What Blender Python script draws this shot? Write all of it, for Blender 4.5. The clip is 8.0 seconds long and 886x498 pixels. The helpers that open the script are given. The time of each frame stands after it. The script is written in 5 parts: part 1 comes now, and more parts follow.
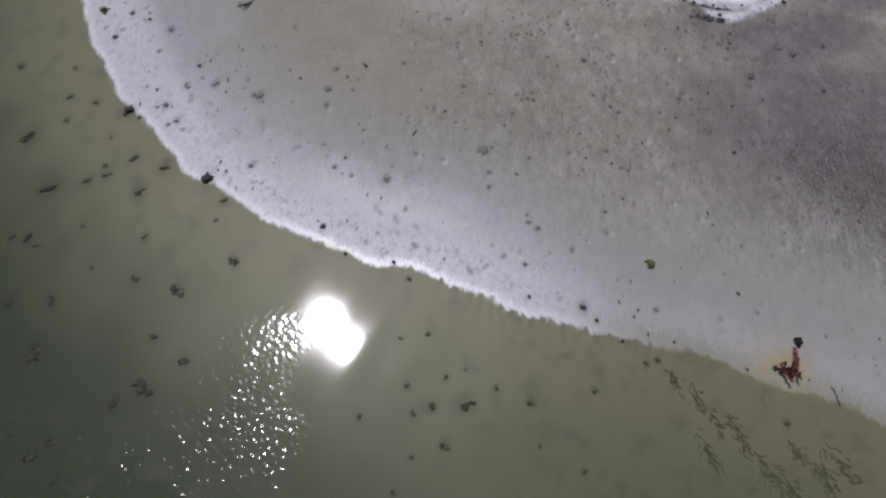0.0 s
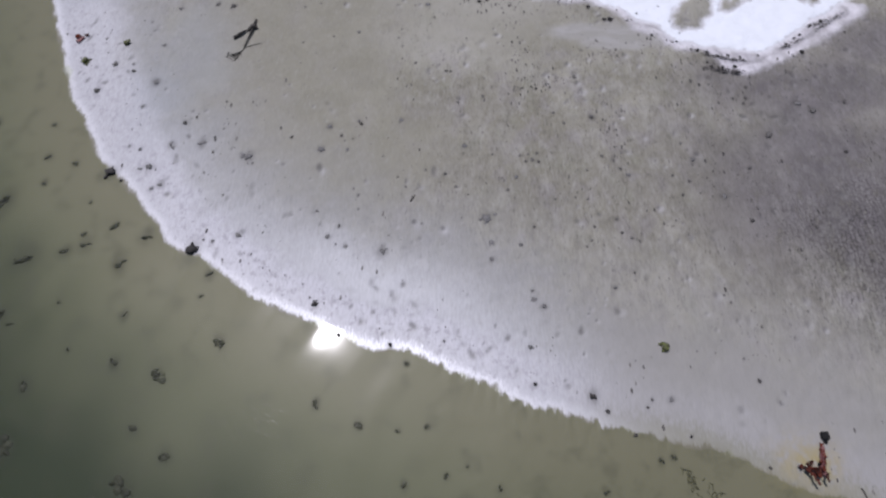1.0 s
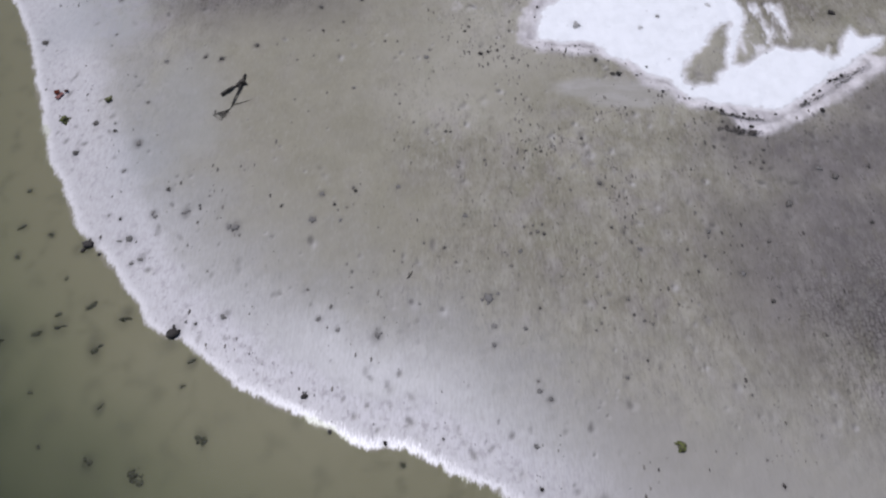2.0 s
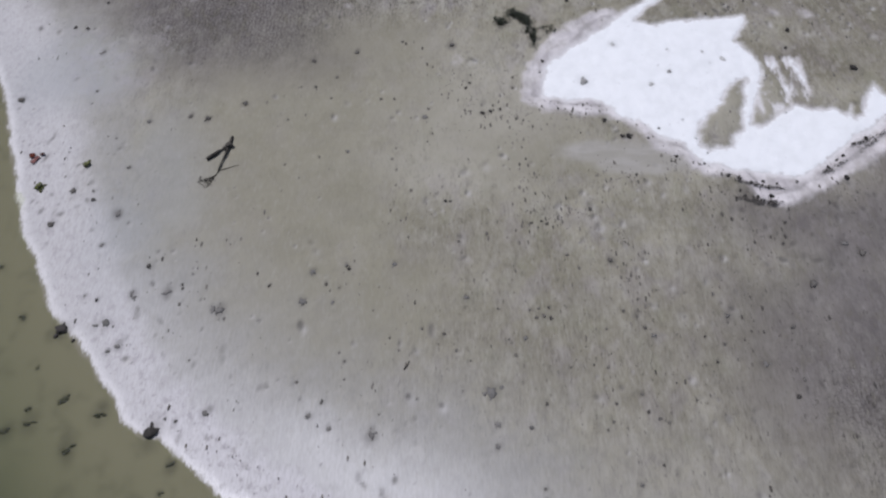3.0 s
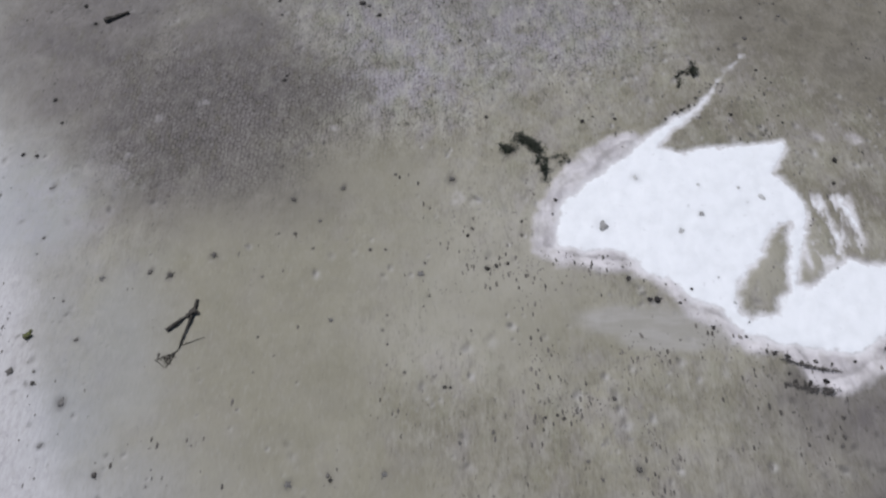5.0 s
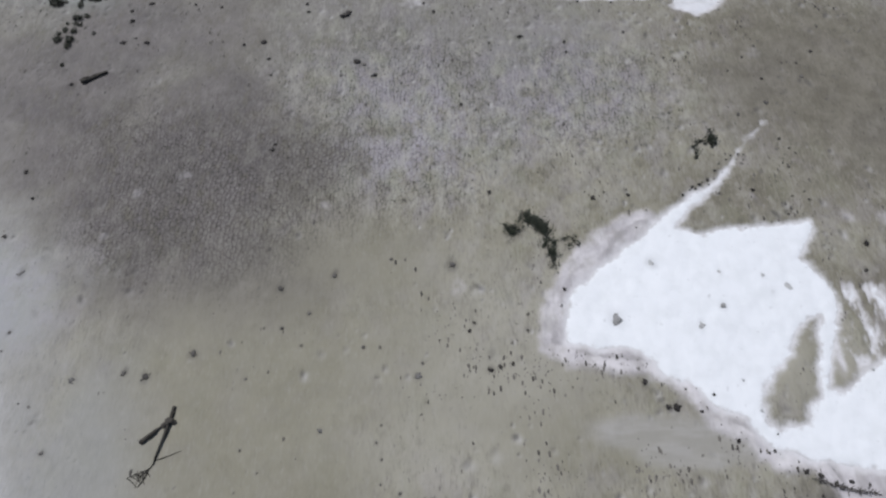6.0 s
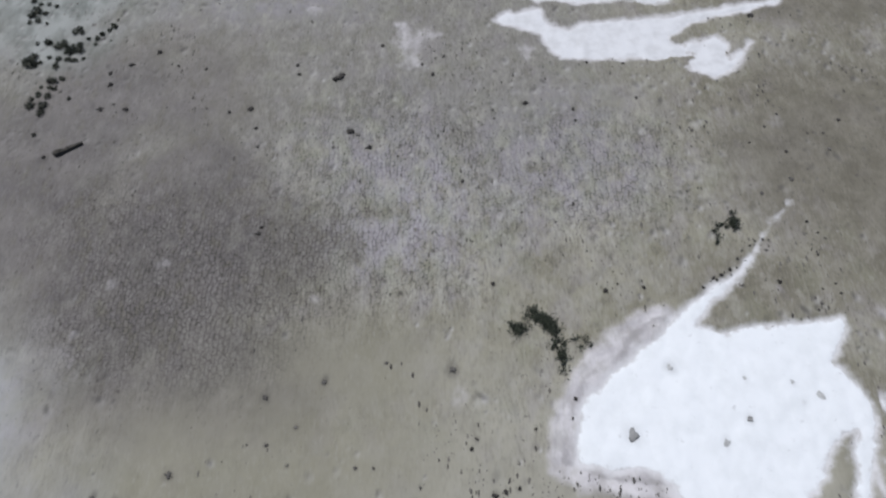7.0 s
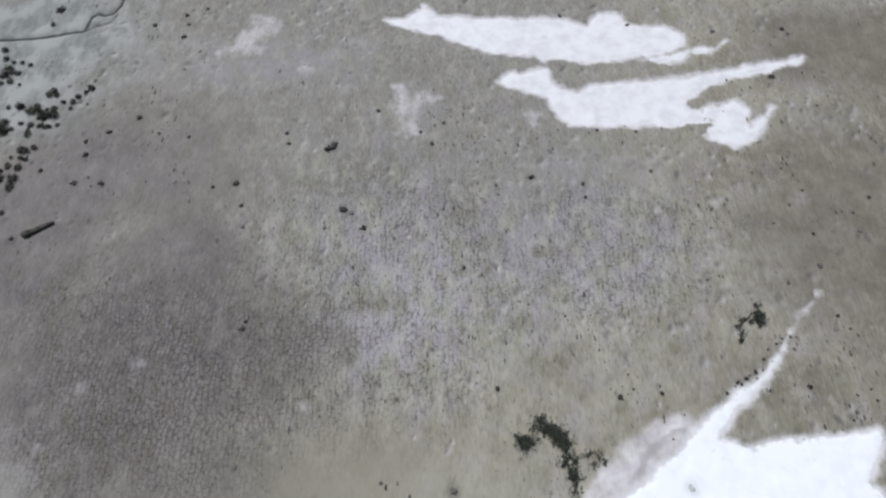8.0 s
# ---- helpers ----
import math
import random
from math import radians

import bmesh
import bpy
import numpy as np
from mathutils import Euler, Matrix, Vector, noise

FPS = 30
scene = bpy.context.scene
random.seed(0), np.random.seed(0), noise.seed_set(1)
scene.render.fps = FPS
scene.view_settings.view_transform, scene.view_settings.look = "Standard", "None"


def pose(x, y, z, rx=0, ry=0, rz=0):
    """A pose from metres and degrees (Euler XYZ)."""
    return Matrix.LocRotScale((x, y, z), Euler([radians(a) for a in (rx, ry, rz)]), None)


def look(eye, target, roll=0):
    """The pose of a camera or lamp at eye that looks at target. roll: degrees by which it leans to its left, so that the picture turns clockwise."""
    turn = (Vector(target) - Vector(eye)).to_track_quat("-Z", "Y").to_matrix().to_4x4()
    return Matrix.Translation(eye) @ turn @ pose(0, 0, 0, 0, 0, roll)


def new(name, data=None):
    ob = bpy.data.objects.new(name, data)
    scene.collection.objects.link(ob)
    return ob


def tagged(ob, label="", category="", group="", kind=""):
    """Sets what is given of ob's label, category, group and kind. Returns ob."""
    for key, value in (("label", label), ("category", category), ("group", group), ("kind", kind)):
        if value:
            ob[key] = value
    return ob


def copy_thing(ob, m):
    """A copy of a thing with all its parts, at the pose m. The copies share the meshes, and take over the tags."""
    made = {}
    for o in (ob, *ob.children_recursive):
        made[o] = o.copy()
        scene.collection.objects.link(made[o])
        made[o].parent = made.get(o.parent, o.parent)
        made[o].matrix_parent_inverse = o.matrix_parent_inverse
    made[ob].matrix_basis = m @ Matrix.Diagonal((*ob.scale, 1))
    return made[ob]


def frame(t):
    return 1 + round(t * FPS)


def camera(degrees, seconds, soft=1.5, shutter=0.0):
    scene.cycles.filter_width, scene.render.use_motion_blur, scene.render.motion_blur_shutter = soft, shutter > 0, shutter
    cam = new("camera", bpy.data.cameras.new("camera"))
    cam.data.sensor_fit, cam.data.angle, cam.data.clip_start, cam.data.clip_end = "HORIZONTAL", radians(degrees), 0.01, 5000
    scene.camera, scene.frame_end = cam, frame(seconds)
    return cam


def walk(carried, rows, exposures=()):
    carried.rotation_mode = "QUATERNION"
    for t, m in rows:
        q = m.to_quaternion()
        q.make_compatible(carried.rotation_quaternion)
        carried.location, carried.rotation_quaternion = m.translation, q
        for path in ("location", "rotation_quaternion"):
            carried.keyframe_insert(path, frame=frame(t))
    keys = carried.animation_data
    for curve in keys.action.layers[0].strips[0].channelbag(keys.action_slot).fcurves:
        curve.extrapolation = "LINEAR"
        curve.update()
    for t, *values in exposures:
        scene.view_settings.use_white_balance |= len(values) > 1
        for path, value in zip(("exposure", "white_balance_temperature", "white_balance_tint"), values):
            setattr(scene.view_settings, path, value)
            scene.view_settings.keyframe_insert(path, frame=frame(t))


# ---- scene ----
cam = camera(76.0, 8.0, soft=2.4)
# seconds, x, y, z, yaw, pitch, roll
ROWS = [
    (0.0, 0.0, 0.0, 9.0, 0.0, -63.99, 0.26),
    (0.5, 0.0, 0.751, 9.0, -0.01, -63.99, 0.26),
    (1.0, 0.005, 1.472, 9.003, -0.04, -63.95, 0.29),
    (1.5, 0.018, 2.224, 9.005, -0.05, -63.87, 0.33),
    (3.0, 0.04, 4.537, 9.002, -0.04, -63.70, 0.36),
    (3.5, 0.044, 5.348, 9.0, -0.06, -63.61, 0.35),
    (4.0, 0.041, 6.172, 8.992, -0.10, -63.60, 0.32),
    (4.5, 0.046, 7.047, 8.99, -0.11, -63.62, 0.32),
    (6.0, 0.074, 9.69, 8.963, -0.06, -63.69, 0.37),
    (6.5, 0.086, 10.617, 8.955, -0.04, -63.73, 0.42),
    (7.0, 0.092, 11.522, 8.95, -0.03, -63.75, 0.44),
    (7.5, 0.088, 12.432, 8.94, -0.02, -63.74, 0.42),
    (8.0, 0.085, 13.284, 8.929, -0.02, -63.76, 0.38),
]
EXPOSURES = [(0.0, -0.35, 6170, 19), (0.5, -0.11, 6080, 19), (1.0, -0.08, 6080, 19), (1.5, -0.10, 6150, 18), (3.0, -0.16, 6300, 15), (4.5, -0.15, 6350, 13), (6.0, -0.15, 6330, 11), (7.0, -0.10, 6300, 10), (8.0, 0.07, 6330, 10)]
walk(cam, [(t, pose(x, y, z, 90 + pitch, roll, yaw)) for t, x, y, z, yaw, pitch, roll in ROWS], EXPOSURES)

# ---- daylight ----
SUN_ELEVATION, SUN_AZIMUTH = 69.2, -33.5      # azimuth from +y towards +x
world = bpy.data.worlds.new("daylight")
scene.world = world
world.use_nodes = True
sky = world.node_tree.nodes.new("ShaderNodeTexSky")
sky.sky_type, sky.sun_disc = "NISHITA", False
sky.sun_elevation, sky.sun_rotation = radians(SUN_ELEVATION), radians(SUN_AZIMUTH)
background = world.node_tree.nodes["Background"]
background.inputs["Strength"].default_value = 0.07
world.node_tree.links.new(sky.outputs[0], background.inputs["Color"])
sun = new("sun", bpy.data.lights.new("sun", "SUN"))
sun.data.energy, sun.data.angle, sun.data.color = 4.0, radians(0.53), (1.0, 0.97, 0.93)
elevation, azimuth = radians(SUN_ELEVATION), radians(SUN_AZIMUTH)
to_sun = Vector((math.cos(elevation) * math.sin(azimuth), math.cos(elevation) * math.cos(azimuth), math.sin(elevation)))
sun.matrix_world = look(to_sun * 60, (0, 0, 0))

# ---- the plan, in metres, placed to fit the camera's view ----
SHORE = [(60.0, -22.0), (14.0, -2.0)] + [(6.72, 1.35), (6.29, 1.57), (5.83, 1.77), (5.34, 1.92), (4.78, 2.17), (4.37, 2.37), (3.95, 2.56), (3.51, 2.63), (2.97, 2.75), (2.52, 2.85), (2.07, 2.99), (1.61, 3.09), (1.15, 3.19), (0.78, 3.44), (0.31, 3.63), (-0.08, 3.81), (-0.47, 4.02), (-0.87, 4.12), (-1.16, 4.08), (-1.47, 4.19), (-1.88, 4.35), (-2.3, 4.58), (-2.94, 4.86), (-3.26, 4.98), (-3.61, 5.25), (-4.08, 5.56), (-4.34, 5.77), (-4.66, 5.87), (-4.96, 6.05), (-5.16, 6.4), (-5.52, 6.74), (-5.9, 7.22), (-6.13, 7.42), (-6.62, 7.83), (-6.84, 8.25), (-7.2, 8.8), (-7.62, 9.3), (-8.0, 10.1), (-8.32, 10.93), (-8.79, 12.03), (-9.45, 13.26)] + [(-14.0, 20.0), (-60.0, 70.0)]
SALT_PAN = ([(6.23, 16.81), (5.82, 16.39), (5.51, 16.06), (5.05, 15.53), (4.4, 15.08), (3.96, 14.72), (3.37, 14.26), (2.77, 13.82), (2.28, 13.4), (2.15, 13.15), (2.03, 12.41), (2.03, 12.4), (2.71, 12.28), (3.16, 12.22), (3.46, 11.88), (3.89, 11.73), (4.16, 11.31), (4.58, 11.17), (4.83, 10.76), (5.45, 10.63), (5.94, 10.43), (6.58, 10.43), (7.19, 10.71), (7.91, 11.29), (8.85, 11.85), (9.4, 12.36), (8.9, 12.36), (8.77, 12.71), (8.52, 12.47), (8.29, 11.93), (8.08, 11.79)]
    + [(8.12, 12.11), (7.94, 11.87), (7.8, 12.01), (7.52, 11.97), (7.26, 12.01), (7.02, 12.13), (6.67, 11.93), (6.44, 11.78), (6.2, 11.62), (6.04, 11.65), (6.18, 12.03), (6.4, 12.48), (6.54, 12.93), (6.54, 13.3), (6.44, 13.52), (6.28, 13.74), (6.19, 13.86), (6.37, 14.22), (6.56, 14.49), (6.56, 14.62), (6.1, 14.58), (4.99, 14.47), (4.5, 14.36), (4.15, 14.47), (4.19, 14.61), (4.53, 14.9), (5.19, 15.41), (5.61, 16.0), (5.9, 16.34), (6.26, 16.77)])
ISLE = [(6.3, 12.88), (6.01, 12.79), (5.73, 12.54), (5.55, 12.24), (5.29, 11.94), (5.01, 11.68), (4.93, 11.45), (4.93, 11.17), (5.09, 11.04), (5.55, 11.1), (5.64, 11.42), (5.8, 11.55), (5.95, 11.94), (6.06, 12.3), (6.02, 12.46), (6.08, 12.62)]
MOTTLED = [(6.7, 13.3), (7.32, 13.37), (7.43, 12.78), (7.21, 12.23), (6.72, 12.03), (6.39, 11.94), (6.32, 12.1), (6.55, 12.65)]
BANK = [(2.66, 14.17), (2.07, 13.75), (1.64, 12.71), (1.62, 12.29), (2.34, 11.99), (3.24, 11.88), (3.65, 11.59), (4.11, 11.03), (4.47, 10.9), (4.64, 10.63), (4.87, 10.43), (5.4, 10.43), (5.8, 9.88), (6.18, 9.82), (6.62, 9.99), (7.4, 10.36), (8.1, 10.76), (8.72, 11.23), (9.21, 11.72), (8.25, 12.36), (5.54, 13.16), (3.9, 14.62), (3.7, 14.76), (3.47, 14.68), (3.11, 14.57), (2.84, 14.41), (2.41, 14.02), (2.2, 13.85)]
SALT_B = [(1.19, 21.42), (1.43, 21.64), (2.13, 21.71), (2.33, 21.33), (2.7, 21.11), (3.06, 21.26), (3.64, 21.36), (4.8, 21.47), (5.88, 21.69), (6.62, 21.87), (7.46, 22.06), (7.37, 21.88), (6.56, 21.65), (5.95, 21.51), (5.34, 21.29), (4.87, 20.91), (4.93, 20.67), (5.35, 20.81), (5.82, 20.9), (6.01, 20.66), (5.86, 20.38), (5.99, 20.25), (6.28, 20.52), (6.5, 20.7), (6.07, 20.04), (5.79, 19.84), (5.56, 19.79), (5.23, 19.97), (4.83, 20.16), (4.58, 20.28), (3.61, 20.34), (3.05, 20.29), (2.51, 20.29), (2.26, 20.54), (2.07, 20.97), (1.58, 21.22)]
SALT_C = [(-1.24, 23.18), (-0.75, 23.19), (-0.39, 23.6), (-0.12, 23.27), (0.84, 23.23), (2.67, 23.11), (3.14, 22.99), (3.42, 23.33), (3.79, 23.27), (3.99, 22.98), (4.81, 22.86), (5.09, 22.69), (5.11, 22.4), (4.82, 22.24), (4.21, 22.09), (3.14, 21.98), (2.1, 22.04), (1.93, 22.18), (1.75, 22.12), (1.04, 22.17), (0.58, 22.42), (0.1, 22.66), (-0.5, 22.93)]
SALT_D = [(4.08, 21.99), (4.68, 22.11), (5.19, 22.3), (5.73, 22.36), (6.01, 22.54), (5.79, 22.23), (5.15, 22.1), (4.65, 21.94)]
CREEK = [(-9.48, 22.67), (-8.76, 22.72), (-8.18, 22.81), (-7.72, 22.92), (-7.68, 23.11), (-7.66, 23.32), (-7.54, 23.42), (-7.37, 23.37), (-7.22, 23.43), (-7.1, 23.66), (-7.09, 23.91)]
CREEK_ARM = [(-7.7, 22.92), (-7.42, 23.07), (-7.17, 23.17), (-7.1, 23.45)]
# centre, half width
PALE_PATCHES = [(-0.69, 20.77, 0.85), (-4.2, 22.5, 0.75), (-3.81, 23.04, 0.6), (6.41, 18.53, 0.3), (-2.75, 21.75, 0.3), (5.66, 15.12, 0.25), (-5.45, 14.7, 0.16), (-3.28, 15.2, 0.22), (-4.82, 15.67, 0.19), (-2.1, 14.94, 0.19), (0.24, 13.27, 0.36), (-6.0, 14.35, 0.16), (-5.6, 15.25, 0.16), (1.69, 20.41, 0.4), (7.9, 14.6, 0.25), (7.2, 14.7, 0.25)]
SPIT = [(3.75, 10.8, 1.3, 0.42), (3.0, 11.0, 1.1, 0.36)]
# centre, half widths of the ground that has dried into cracks
CRACKED = [(-4.4, 15.4, 3.5, 2.2), (-0.59, 17.24, 3.4, 2.4), (2.64, 17.55, 2.8, 1.8), (7.5, 5.7, 2.0, 2.2), (-1.57, 15.73, 3.0, 1.8)]
BLOOM = [(-0.6, 17.5, 2.4, 2.5), (2.1, 17.9, 2.8, 1.9), (-7.77, 13.21, 1.8, 1.5), (-3.68, 22.03, 2.6, 0.9)]
# smooth dried silt
SMOOTH = [(5.55, 12.0, 0.7, 1.1), (6.3, 12.1, 0.6, 0.6), (1.2, 11.3, 2.4, 1.4), (3.34, 10.83, 1.6, 0.6), (-2.71, 11.92, 4.2, 2.4), (-2.86, 10.24, 3.6, 3.0), (-2.19, 8.02, 3.0, 2.0), (-1.07, 13.84, 2.4, 1.2)]
# darker, damper mud
DAMP = [(9.3, 10.6, 1.6, 1.0), (-7.4, 16.2, 2.2, 1.8), (-4.2, 13.85, 3.2, 1.5), (-4.8, 17.4, 2.0, 1.3), (9.15, 16.27, 2.6, 1.6), (7.85, 6.94, 3.8, 3.2), (-4.54, 15.75, 5.0, 2.0), (-5.23, 15.3, 3.6, 2.5), (8.01, 17.98, 3.0, 3.0), (-8.02, 17.66, 3.2, 3.0), (6.35, 7.21, 2.8, 2.4), (7.29, 9.32, 3.0, 1.5), (-6.4, 19.36, 3.2, 2.4), (8.51, 22.27, 2.4, 1.4)]
# smooth bluish zones along the shore
SLICK = [(-5.4, 10.4, 1.3, 2.8), (-7.6, 13.3, 1.7, 1.5)]
# olive-brown ground
SILT = [(5.5, 12.0, 0.6, 1.0), (6.4, 12.1, 0.6, 0.7), (0.9, 12.3, 2.2, 1.9), (0.2, 10.6, 1.6, 1.0)]
DULL = [(2.6, 7.3, 3.4, 1.7), (0.6, 9.0, 1.6, 0.8)]
OLIVE = [(8.0, 17.9, 3.4, 3.4), (9.2, 15.5, 2.8, 3.0), (8.5, 22.3, 3.0, 2.0), (6.5, 19.4, 3.0, 1.2), (5.6, 15.2, 1.8, 1.0), (7.6, 13.4, 1.6, 0.9)]
BROWN = [(6.04, 11.65), (6.18, 12.03), (6.48, 12.72), (7.36, 13.52), (8.64, 13.21), (8.29, 11.93), (8.08, 11.79), (7.96, 11.93), (7.53, 12.01), (7.03, 12.17), (6.68, 11.96), (6.44, 11.8), (6.21, 11.65)]


# stones, clods and weed: place and width
SUBMERGED = [(-7.53, 5.75, 0.32), (-8.29, 6.97, 0.33), (-7.7, 7.92, 0.16), (-6.83, 5.91, 0.17), (-6.49, 6.02, 0.19), (-5.75, 5.62, 0.21), (-5.34, 6.14, 0.17), (-5.99, 6.38, 0.2), (-7.62, 4.73, 0.22), (-7.92, 4.73, 0.12), (-7.41, 4.56, 0.14), (-5.43, 3.88, 0.14), (-4.66, 3.69, 0.25), (-3.73, 4.2, 0.18), (-4.08, 5.41, 0.15), (-6.83, 3.51, 0.17), (-7.54, 3.49, 0.15), (-6.87, 2.59, 0.26), (-4.31, 2.43, 0.16), (-4.89, 2.01, 0.29), (-5.33, 1.76, 0.18), (-6.19, 1.17, 0.17), (-6.42, 0.95, 0.19), (-5.93, 0.6, 0.12), (-1.36, 1.54, 0.09), (-5.45, 4.7, 0.12)]
SUBMERGED_EAST = [(-0.21, 1.7, 0.12), (-0.51, 1.57, 0.1), (-0.03, 1.11, 0.14), (0.32, 1.7, 0.21), (-0.63, 2.02, 0.09), (-0.74, 2.79, 0.07), (-0.29, 2.85, 0.07), (-0.63, 3.82, 0.08), (5.25, 1.41, 0.1), (2.36, 1.91, 0.09), (0.81, 1.96, 0.08), (0.01, 2.14, 0.08), (1.33, 1.74, 0.11), (3.22, 2.36, 0.09), (2.09, 0.72, 0.07), (-2.05, 3.2, 0.12), (-1.35, 2.88, 0.13), (-0.73, 2.81, 0.07), (-0.27, 2.84, 0.07), (-4.9, 2.85, 0.13)]
BEACH = [(-4.48, 5.86, 0.32), (-6.34, 7.51, 0.3), (-6.5, 7.43, 0.18), (-6.1, 7.33, 0.09), (-2.2, 4.83, 0.16), (-4.47, 8.23, 0.07), (-5.9, 8.03, 0.09), (-2.97, 8.26, 0.09), (-1.64, 8.57, 0.09), (-2.0, 8.28, 0.07), (-1.76, 4.3, 0.1), (-0.9, 4.13, 0.1), (-0.02, 4.19, 0.06), (2.31, 3.29, 0.17), (2.51, 3.06, 0.09), (2.89, 2.71, 0.09), (3.13, 3.12, 0.06), (3.22, 3.24, 0.05), (4.95, 3.52, 0.09), (3.73, 2.69, 0.07), (4.81, 2.24, 0.07), (1.42, 3.48, 0.08), (7.05, 2.73, 0.05)]
BEACH_WEST = [(-8.62, 12.4, 0.16), (-6.91, 10.21, 0.15), (-6.49, 10.01, 0.11), (-7.13, 9.5, 0.15), (-5.99, 10.71, 0.09), (-5.03, 11.91, 0.11), (-4.67, 11.85, 0.14), (-3.98, 12.22, 0.14), (-3.01, 10.74, 0.05), (-4.49, 8.3, 0.07), (-5.89, 8.06, 0.1), (-5.14, 8.65, 0.12), (-2.01, 8.32, 0.07), (-1.68, 8.63, 0.09)]
MUD_CLODS = ([(-3.7, 6.15, 0.15), (-5.26, 8.07, 0.12), (-3.75, 7.83, 0.21), (-1.1, 5.81, 0.17), (3.52, 3.24, 0.09), (1.38, 4.08, 0.1), (-5.94, 9.71, 0.19), (-5.32, 8.14, 0.12), (-4.72, 8.16, 0.18), (-5.63, 7.62, 0.19), (-5.34, 7.22, 0.15), (0.74, 6.45, 0.22), (1.33, 5.92, 0.1), (0.82, 5.97, 0.11)]
    + [(0.81, 5.65, 0.09), (1.33, 7.32, 0.12), (3.42, 7.36, 0.13), (5.11, 6.88, 0.15), (4.69, 7.69, 0.13), (-3.65, 6.21, 0.12), (-1.1, 5.89, 0.16), (0.38, 8.03, 0.12), (-0.85, 8.65, 0.11), (-1.76, 5.91, 0.11), (-2.09, 6.1, 0.12), (-7.26, 13.66, 0.15), (-5.09, 8.65, 0.12), (-4.64, 11.83, 0.12)])
PLAIN = ([(0.0, 7.4, 0.08), (0.9, 7.83, 0.06), (1.43, 7.81, 0.06), (1.66, 7.7, 0.11), (1.77, 7.66, 0.09), (1.75, 7.85, 0.07), (3.08, 6.42, 0.07), (2.49, 5.88, 0.05), (3.3, 7.49, 0.08), (4.24, 7.34, 0.06), (4.53, 7.21, 0.07), (5.49, 6.37, 0.11), (6.25, 8.25, 0.19), (7.26, 8.82, 0.18), (6.01, 9.15, 0.1)]
    + [(2.88, 8.7, 0.13), (2.33, 8.56, 0.08), (2.65, 9.73, 0.1), (0.03, 9.91, 0.08), (0.12, 9.91, 0.07), (0.76, 9.23, 0.08), (0.18, 13.77, 0.17), (-2.71, 13.33, 0.13), (-1.82, 13.57, 0.12), (-2.19, 12.89, 0.08), (-2.6, 12.63, 0.08), (1.75, 9.48, 0.07), (1.85, 9.43, 0.08), (2.06, 9.52, 0.06), (-0.89, 10.27, 0.05)])
PAN_EDGE = ([(3.58, 11.35, 0.18), (4.41, 10.86, 0.11), (4.93, 10.72, 0.08), (3.16, 11.74, 0.14), (4.71, 11.77, 0.08), (5.51, 9.99, 0.1), (5.72, 9.95, 0.15), (5.99, 9.99, 0.15), (6.16, 10.26, 0.08), (5.91, 10.3, 0.1), (5.44, 10.11, 0.08), (6.54, 10.3, 0.08), (7.22, 10.62, 0.1), (7.43, 10.79, 0.1)]
    + [(7.57, 10.88, 0.1), (7.87, 11.15, 0.11), (8.13, 11.28, 0.13), (7.38, 14.14, 0.15), (7.21, 13.63, 0.1), (8.47, 13.06, 0.21), (5.03, 10.96, 0.07), (3.94, 11.29, 0.08), (2.06, 13.31, 0.1), (1.99, 13.02, 0.08), (1.4, 12.59, 0.07), (0.53, 12.72, 0.09), (1.13, 12.04, 0.09)])
NORTH = ([(-2.17, 19.75, 0.15), (-2.05, 19.83, 0.2), (-2.98, 20.13, 0.09), (-2.92, 19.89, 0.09), (-1.75, 18.42, 0.15), (-1.37, 18.04, 0.13), (-3.78, 18.99, 0.13), (-3.61, 18.52, 0.08), (-4.19, 18.91, 0.08), (-6.45, 20.18, 0.13), (-6.75, 19.66, 0.13), (-6.84, 19.95, 0.11), (-6.29, 19.01, 0.13), (-6.8, 19.01, 0.13), (-5.93, 20.53, 0.13)]
    + [(-5.46, 20.14, 0.07), (-4.87, 20.06, 0.07), (-6.18, 23.03, 0.11), (-5.56, 23.33, 0.11), (-5.49, 22.69, 0.12), (-5.14, 23.54, 0.1), (-3.2, 16.32, 0.07), (1.66, 19.09, 0.14), (-0.4, 20.14, 0.08), (0.04, 20.36, 0.08), (-0.18, 19.87, 0.1), (2.59, 18.94, 0.09), (2.61, 18.67, 0.07), (0.38, 17.26, 0.09), (3.0, 20.17, 0.07)])
NORTH_EAST = ([(6.7, 21.5, 0.16), (7.23, 22.8, 0.12), (2.74, 15.09, 0.11), (7.7, 18.64, 0.09), (6.49, 17.89, 0.08), (5.85, 18.1, 0.06), (5.69, 15.23, 0.1), (6.59, 16.17, 0.06), (7.32, 18.32, 0.06), (-7.59, 17.87, 0.1), (-1.25, 20.67, 0.1), (5.6, 16.04, 0.07), (4.59, 15.31, 0.09), (4.74, 15.37, 0.08), (4.91, 15.48, 0.09), (5.08, 15.67, 0.07), (4.39, 15.15, 0.07)]
    + [(6.46, 16.39, 0.07), (6.47, 15.74, 0.06), (6.69, 16.06, 0.05), (-7.6, 17.85, 0.14), (-8.05, 19.76, 0.15), (-6.27, 19.0, 0.14), (-6.8, 19.0, 0.11), (-7.84, 15.74, 0.12), (-7.52, 15.16, 0.09), (-8.06, 14.41, 0.11), (-7.78, 14.37, 0.11), (-5.02, 11.94, 0.1), (-5.96, 10.73, 0.07), (-3.23, 16.19, 0.11), (-4.0, 12.22, 0.1), (-1.83, 13.57, 0.11)])
